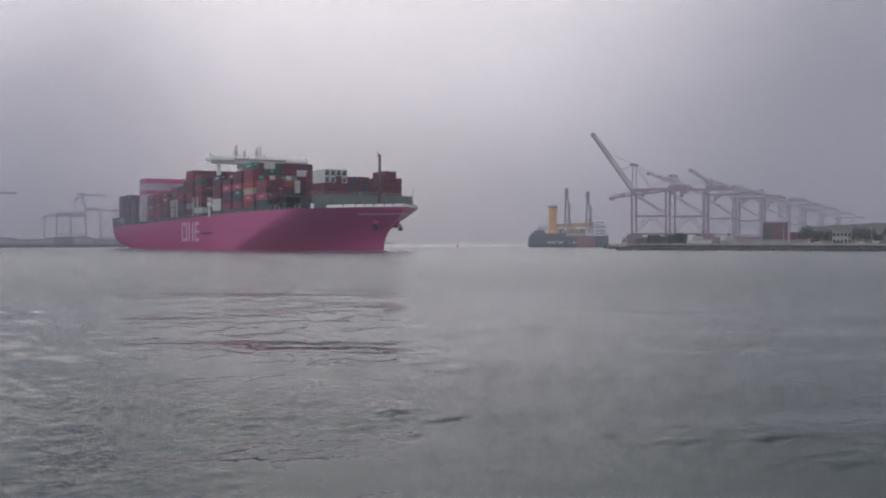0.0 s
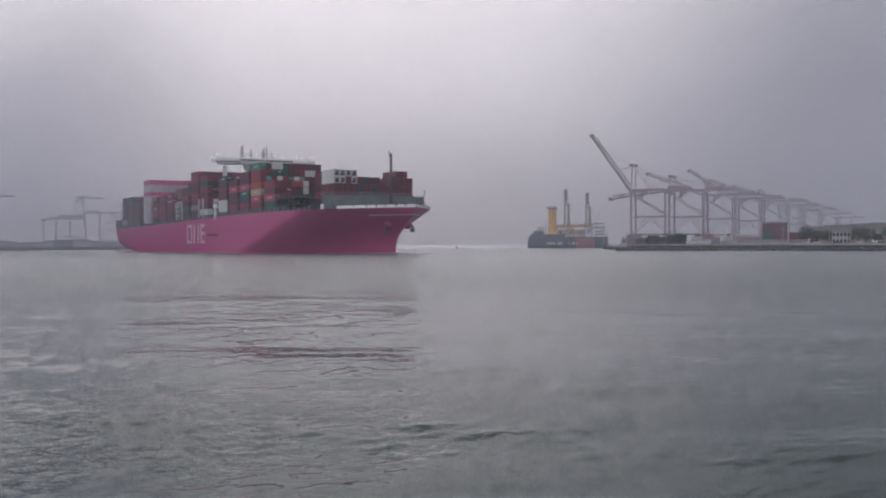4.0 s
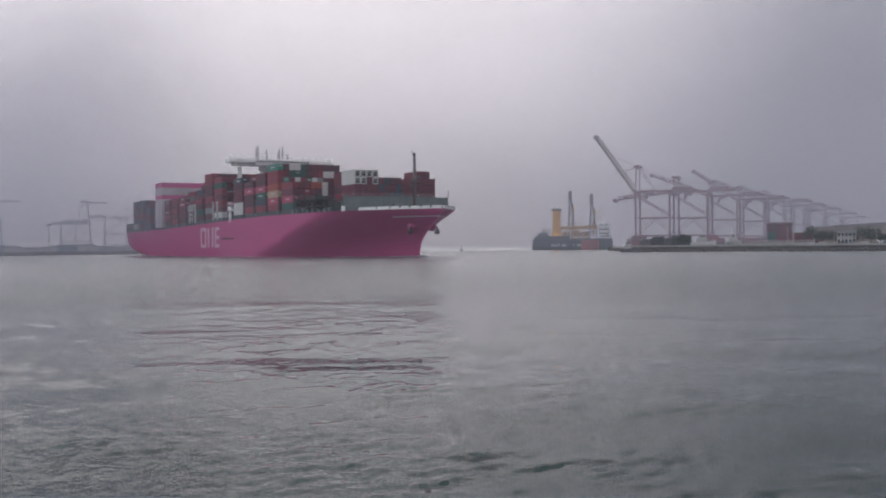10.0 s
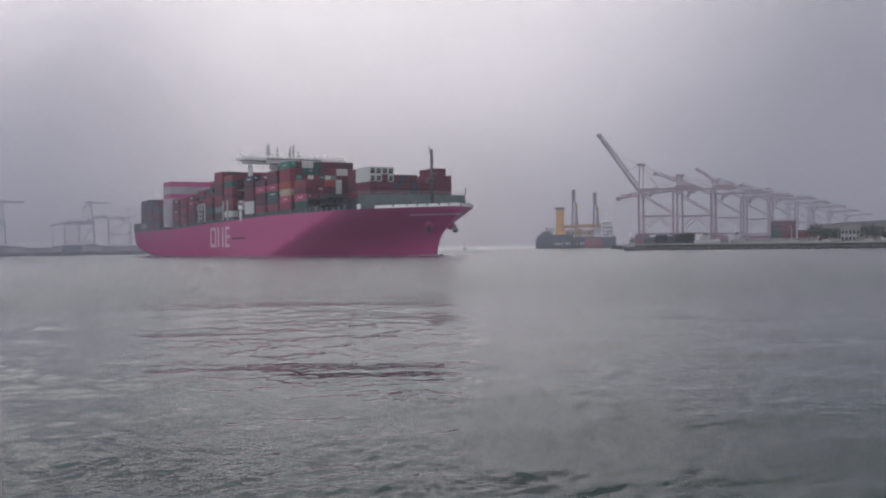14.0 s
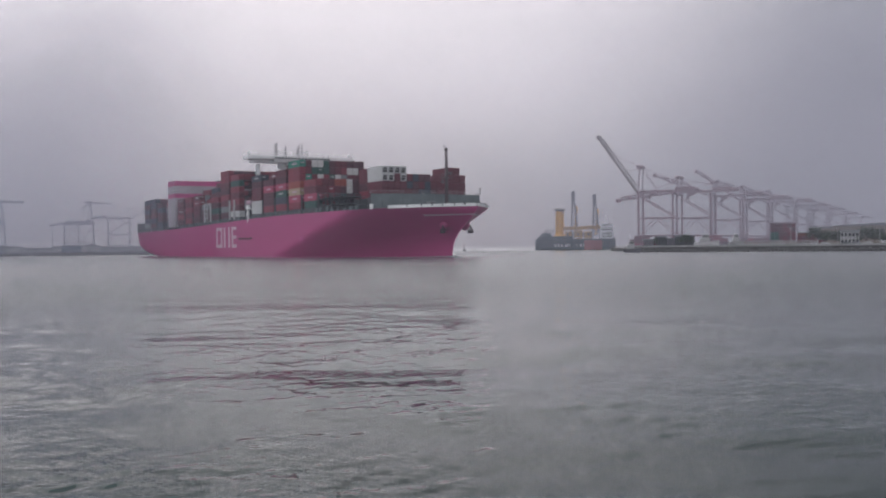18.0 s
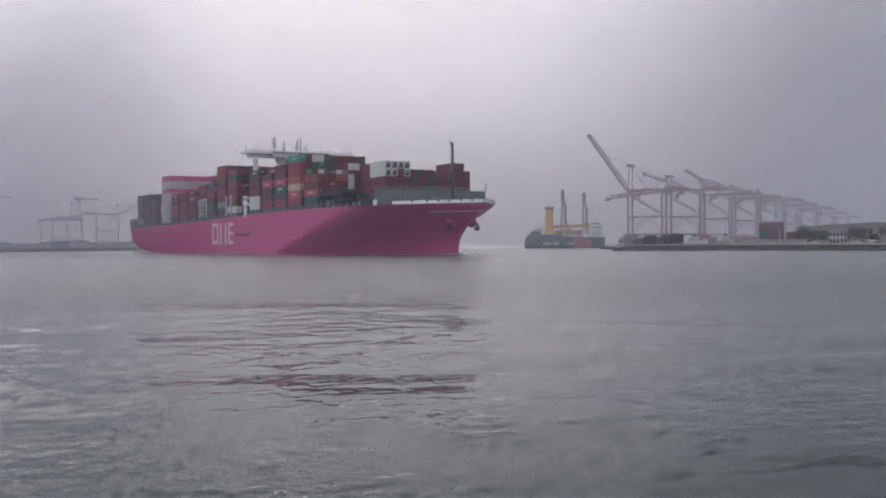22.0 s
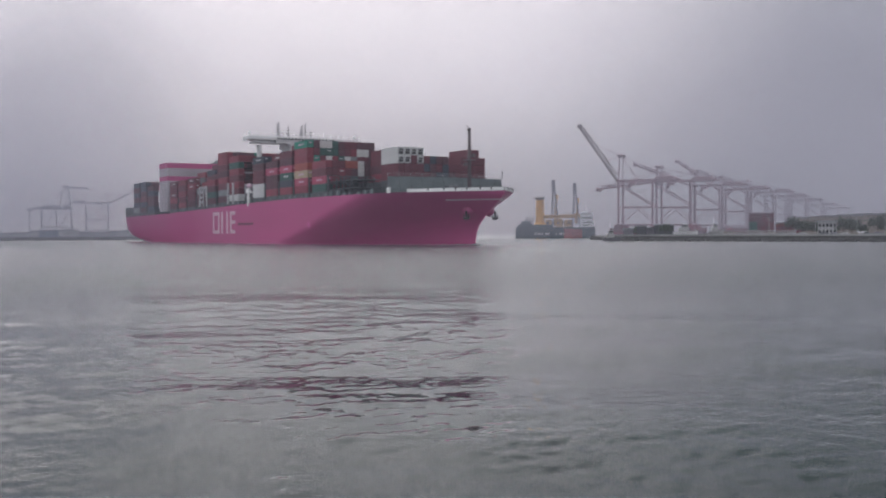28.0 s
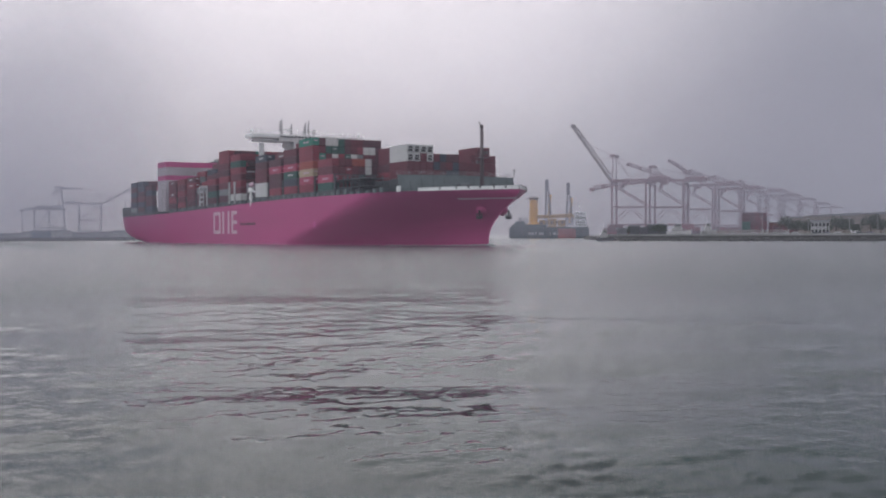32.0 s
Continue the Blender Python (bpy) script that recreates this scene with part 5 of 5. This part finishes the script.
    # boats and small things near the quay
    work_boat("work_boat", "small grey workboat lying off the quay head", Matrix.Translation(polar(9.85, 478)) @ pose(0, 0, 0, 0, 0, -8), CRANE_GREY, 8)
    work_boat("motor_boat", "white motor boat laid up behind the quay edge", Matrix.Translation(polar(13.8, 505, 2.75)) @ pose(0, 0, 0, 0, 0, -15), WHITE, 11.5)
    work_boat("covered_boat", "low white boat laid up on the quay", Matrix.Translation(polar(15.35, 500, 2.75)) @ pose(0, 0, 0, 0, 0, -5), OFF_WHITE, 7)
    for az, d, w, h, mat in ((10.75, 530, 5, 3.0, CRANE_GREY), (11.45, 545, 5, 4.6, DARK_GREY), (11.95, 552, 4.5, 3.6, CRANE_GREY), (12.65, 548, 10, 5.0, DARK_GREY)):
        building("shed", "low weathered shed on the quay", az, d, w, 8, h, mat, "flat")
    for az, d, high, sl in ((11.3, 548, 4.5, 1.5), (12.75, 540, 5.5, 1.6), (19.25, 505, 8.0, 1.0), (19.75, 510, 6.2, 1.5), (20.25, 515, 6.0, 1.3), (21.75, 500, 7.4, 1.3), (22.15, 498, 6.6, 1.4),
                            (22.6, 490, 4.5, 1.4), (23.4, 480, 7.8, 1.2), (23.9, 478, 6.0, 1.4), (24.5, 470, 7.0, 1.3), (21.2, 520, 5.0, 1.4), (25.2, 465, 7.0, 1.3), (20.6, 530, 5.2, 1.3)):
        tree(Matrix.Translation(polar(az, d, 2.2)), high, int(az * 100), "dark leafy tree on the quay in the mist", sl)
    building("pavilion", "white pavilion with tall window openings", 20.98, 500, 8.0, 6, 5.8, OFF_WHITE, "flat", 5, 2)
    building("warehouse", "long pale beige warehouse behind the trees", 22.8, 640, 60, 30, 10.5, BEIGE, "gable")
    building("warehouse", "pale beige warehouse in the mist", 20.6, 760, 30, 30, 11.0, BEIGE, "flat")
    building("warehouse", "low reddish harbour shed by the yard", 18.9, 740, 12, 20, 7.5, RUST, "flat")
    building("warehouse", "beige harbour shed near the shore", 24.6, 600, 40, 25, 10.5, BEIGE, "gable")
    t = thing("marquee", "small white tent with a pointed top", "tent", m=Matrix.Translation(polar(22.65, 520, 2.2)))
    s = Shape()
    s.rings([[(math.cos(i * math.pi / 4) * r, math.sin(i * math.pi / 4) * r, z) for i in range(8)] for r, z in ((2.3, 0), (2.3, 2.6), (2.5, 2.7), (1.1, 3.9), (0.1, 5.2))])
    part("canvas", s, WHITE, t)
    for az, d in ((22.4, 478), (23.75, 470), (18.1, 476), (20.4, 490)):
        c = thing("street_lamp", "thin pale lamp post on the quay", "street lamp", "quay lamps", m=Matrix.Translation(polar(az, d, 2.2)))
        s = Shape()
        s.tube((0, 0, 0), (0, 0, 7.5), 0.12, 0.07)
        part("post", s, CONCRETE, c)
        s = Shape()
        s.bevelled(-0.9, 0.1, -0.15, 0.15, 7.4, 7.6, 0.05)
        part("lamp_head", s, CONCRETE, c)
    # parked vans and pale clutter on the promenade
    for k in range(16):
        az = 15.6 + k * 0.52
        c = thing("parked_car", "small parked car on the quay road", "car", "cars on the quay road", m=Matrix.Translation(polar(az, 486 - k * 1.0, 2.24)) @ pose(0, 0, 0, 0, 0, -40))
        s = Shape()
        s.bevelled(-2.1, 2.1, -0.85, 0.85, 0.3, 0.95, 0.15).bevelled(-1.3, 1.1, -0.75, 0.75, 0.9, 1.5, 0.2)
        part("body", s, (OFF_WHITE, CRANE_GREY, DARK_GREY, BEIGE)[(k * 7) % 4], c)
        for x in (-1.3, 1.3):
            for y in (-0.8, 0.8):
                s = Shape()
                s.tube((x, y - 0.1, 0.32), (x, y + 0.1, 0.32), 0.32, n=10)
                part("wheel", s, BLACK, c)
    # navigation buoy
    b = thing("channel_buoy", "dark lattice channel buoy floating in the fairway", "buoy", m=Matrix.Translation(polar(0.67, 800)))
    s = Shape()
    s.tube((0, 0, -0.6), (0, 0, 0.9), 1.5, 1.4, 14)
    part("float", s, DARK_GREY, b)
    s = Shape()
    for k in range(4):
        a = k * math.pi / 2
        s.bar((math.cos(a) * 1.0, math.sin(a) * 1.0, 0.8), (math.cos(a) * 0.35, math.sin(a) * 0.35, 4.2), 0.16)
    s.tube((0, 0, 3.6), (0, 0, 4.9), 0.5, 0.3, 8)
    part("cage", s, RUST, b)
    # left-hand shore
    pts = [(-2600, 700), (-330, 800), (-150, 825), (-120, 2600), (-2600, 2600)]
    s = Shape()
    s.rings([[(x, y, -1) for x, y in pts], [(x, y, 2.6) for x, y in pts]])
    tagged(part("shore", s, STONE), "low dark harbour shore in the mist", "shore", kind="structure")
    g2 = "gantry cranes on the far shore"
    low_crane("gantry_crane", CRANE_GREY, "grey harbour gantry crane with level upper boom", Matrix.Translation(polar(-20.62, 1230, 2.6)) @ pose(0, 0, 0, 0, 0, 20) @ Matrix.Scale(0.80, 4), g2)
    low_crane("gantry_crane", CRANE_BLUE, "blue grey harbour gantry crane with level upper boom", Matrix.Translation(polar(-24.95, 1205, 2.6)) @ pose(0, 0, 0, 0, 0, 22) @ Matrix.Scale(0.80, 4), g2)
    m = Matrix.Translation(polar(-17.35, 1560, 2.6)) @ pose(0, 0, 0, 0, 0, 16)
    sts_crane("gantry_crane", 27, CRANE_GREY, "pale grey gantry crane with half-raised boom in the mist", m, g2)
    rnd = random.Random(21)
    for k in range(17):
        az = -26.5 + k * 0.72
        building("shore_shed", "low grey harbour shed on the misty shore", az, 870 + rnd.random() * 160, 8 + rnd.random() * 16, 12, 1.8 + rnd.random() * 4.0,
                 rnd.choice((CONCRETE, ROOF, CRANE_BLUE)), rnd.choice(("flat", "gable")), z=2.6)
    for az in (-21.2, -24.2):
        c = thing("light_mast", "tall thin floodlight mast on the shore", "floodlight mast", "shore light masts", m=Matrix.Translation(polar(az, 1010, 2.6)))
        s = Shape()
        s.tube((0, 0, 0), (0, 0, 24), 0.5, 0.3)
        part("mast", s, CRANE_GREY, c)
        s = Shape()
        s.bevelled(-2.4, 2.4, -0.6, 0.6, 23.6, 25.2, 0.2)
        part("floodlights", s, CRANE_GREY, c)


ship = make_ship()
make_far()


def motions():
    walk(ship, [(t, pose(x, y, 0, 0, 0, h)) for t, x, y, h in SAIL])
    walk(water, [(0, pose(-2.5, 0.0, 0)), (32, pose(2.5, -14.0, 0))])


motions()
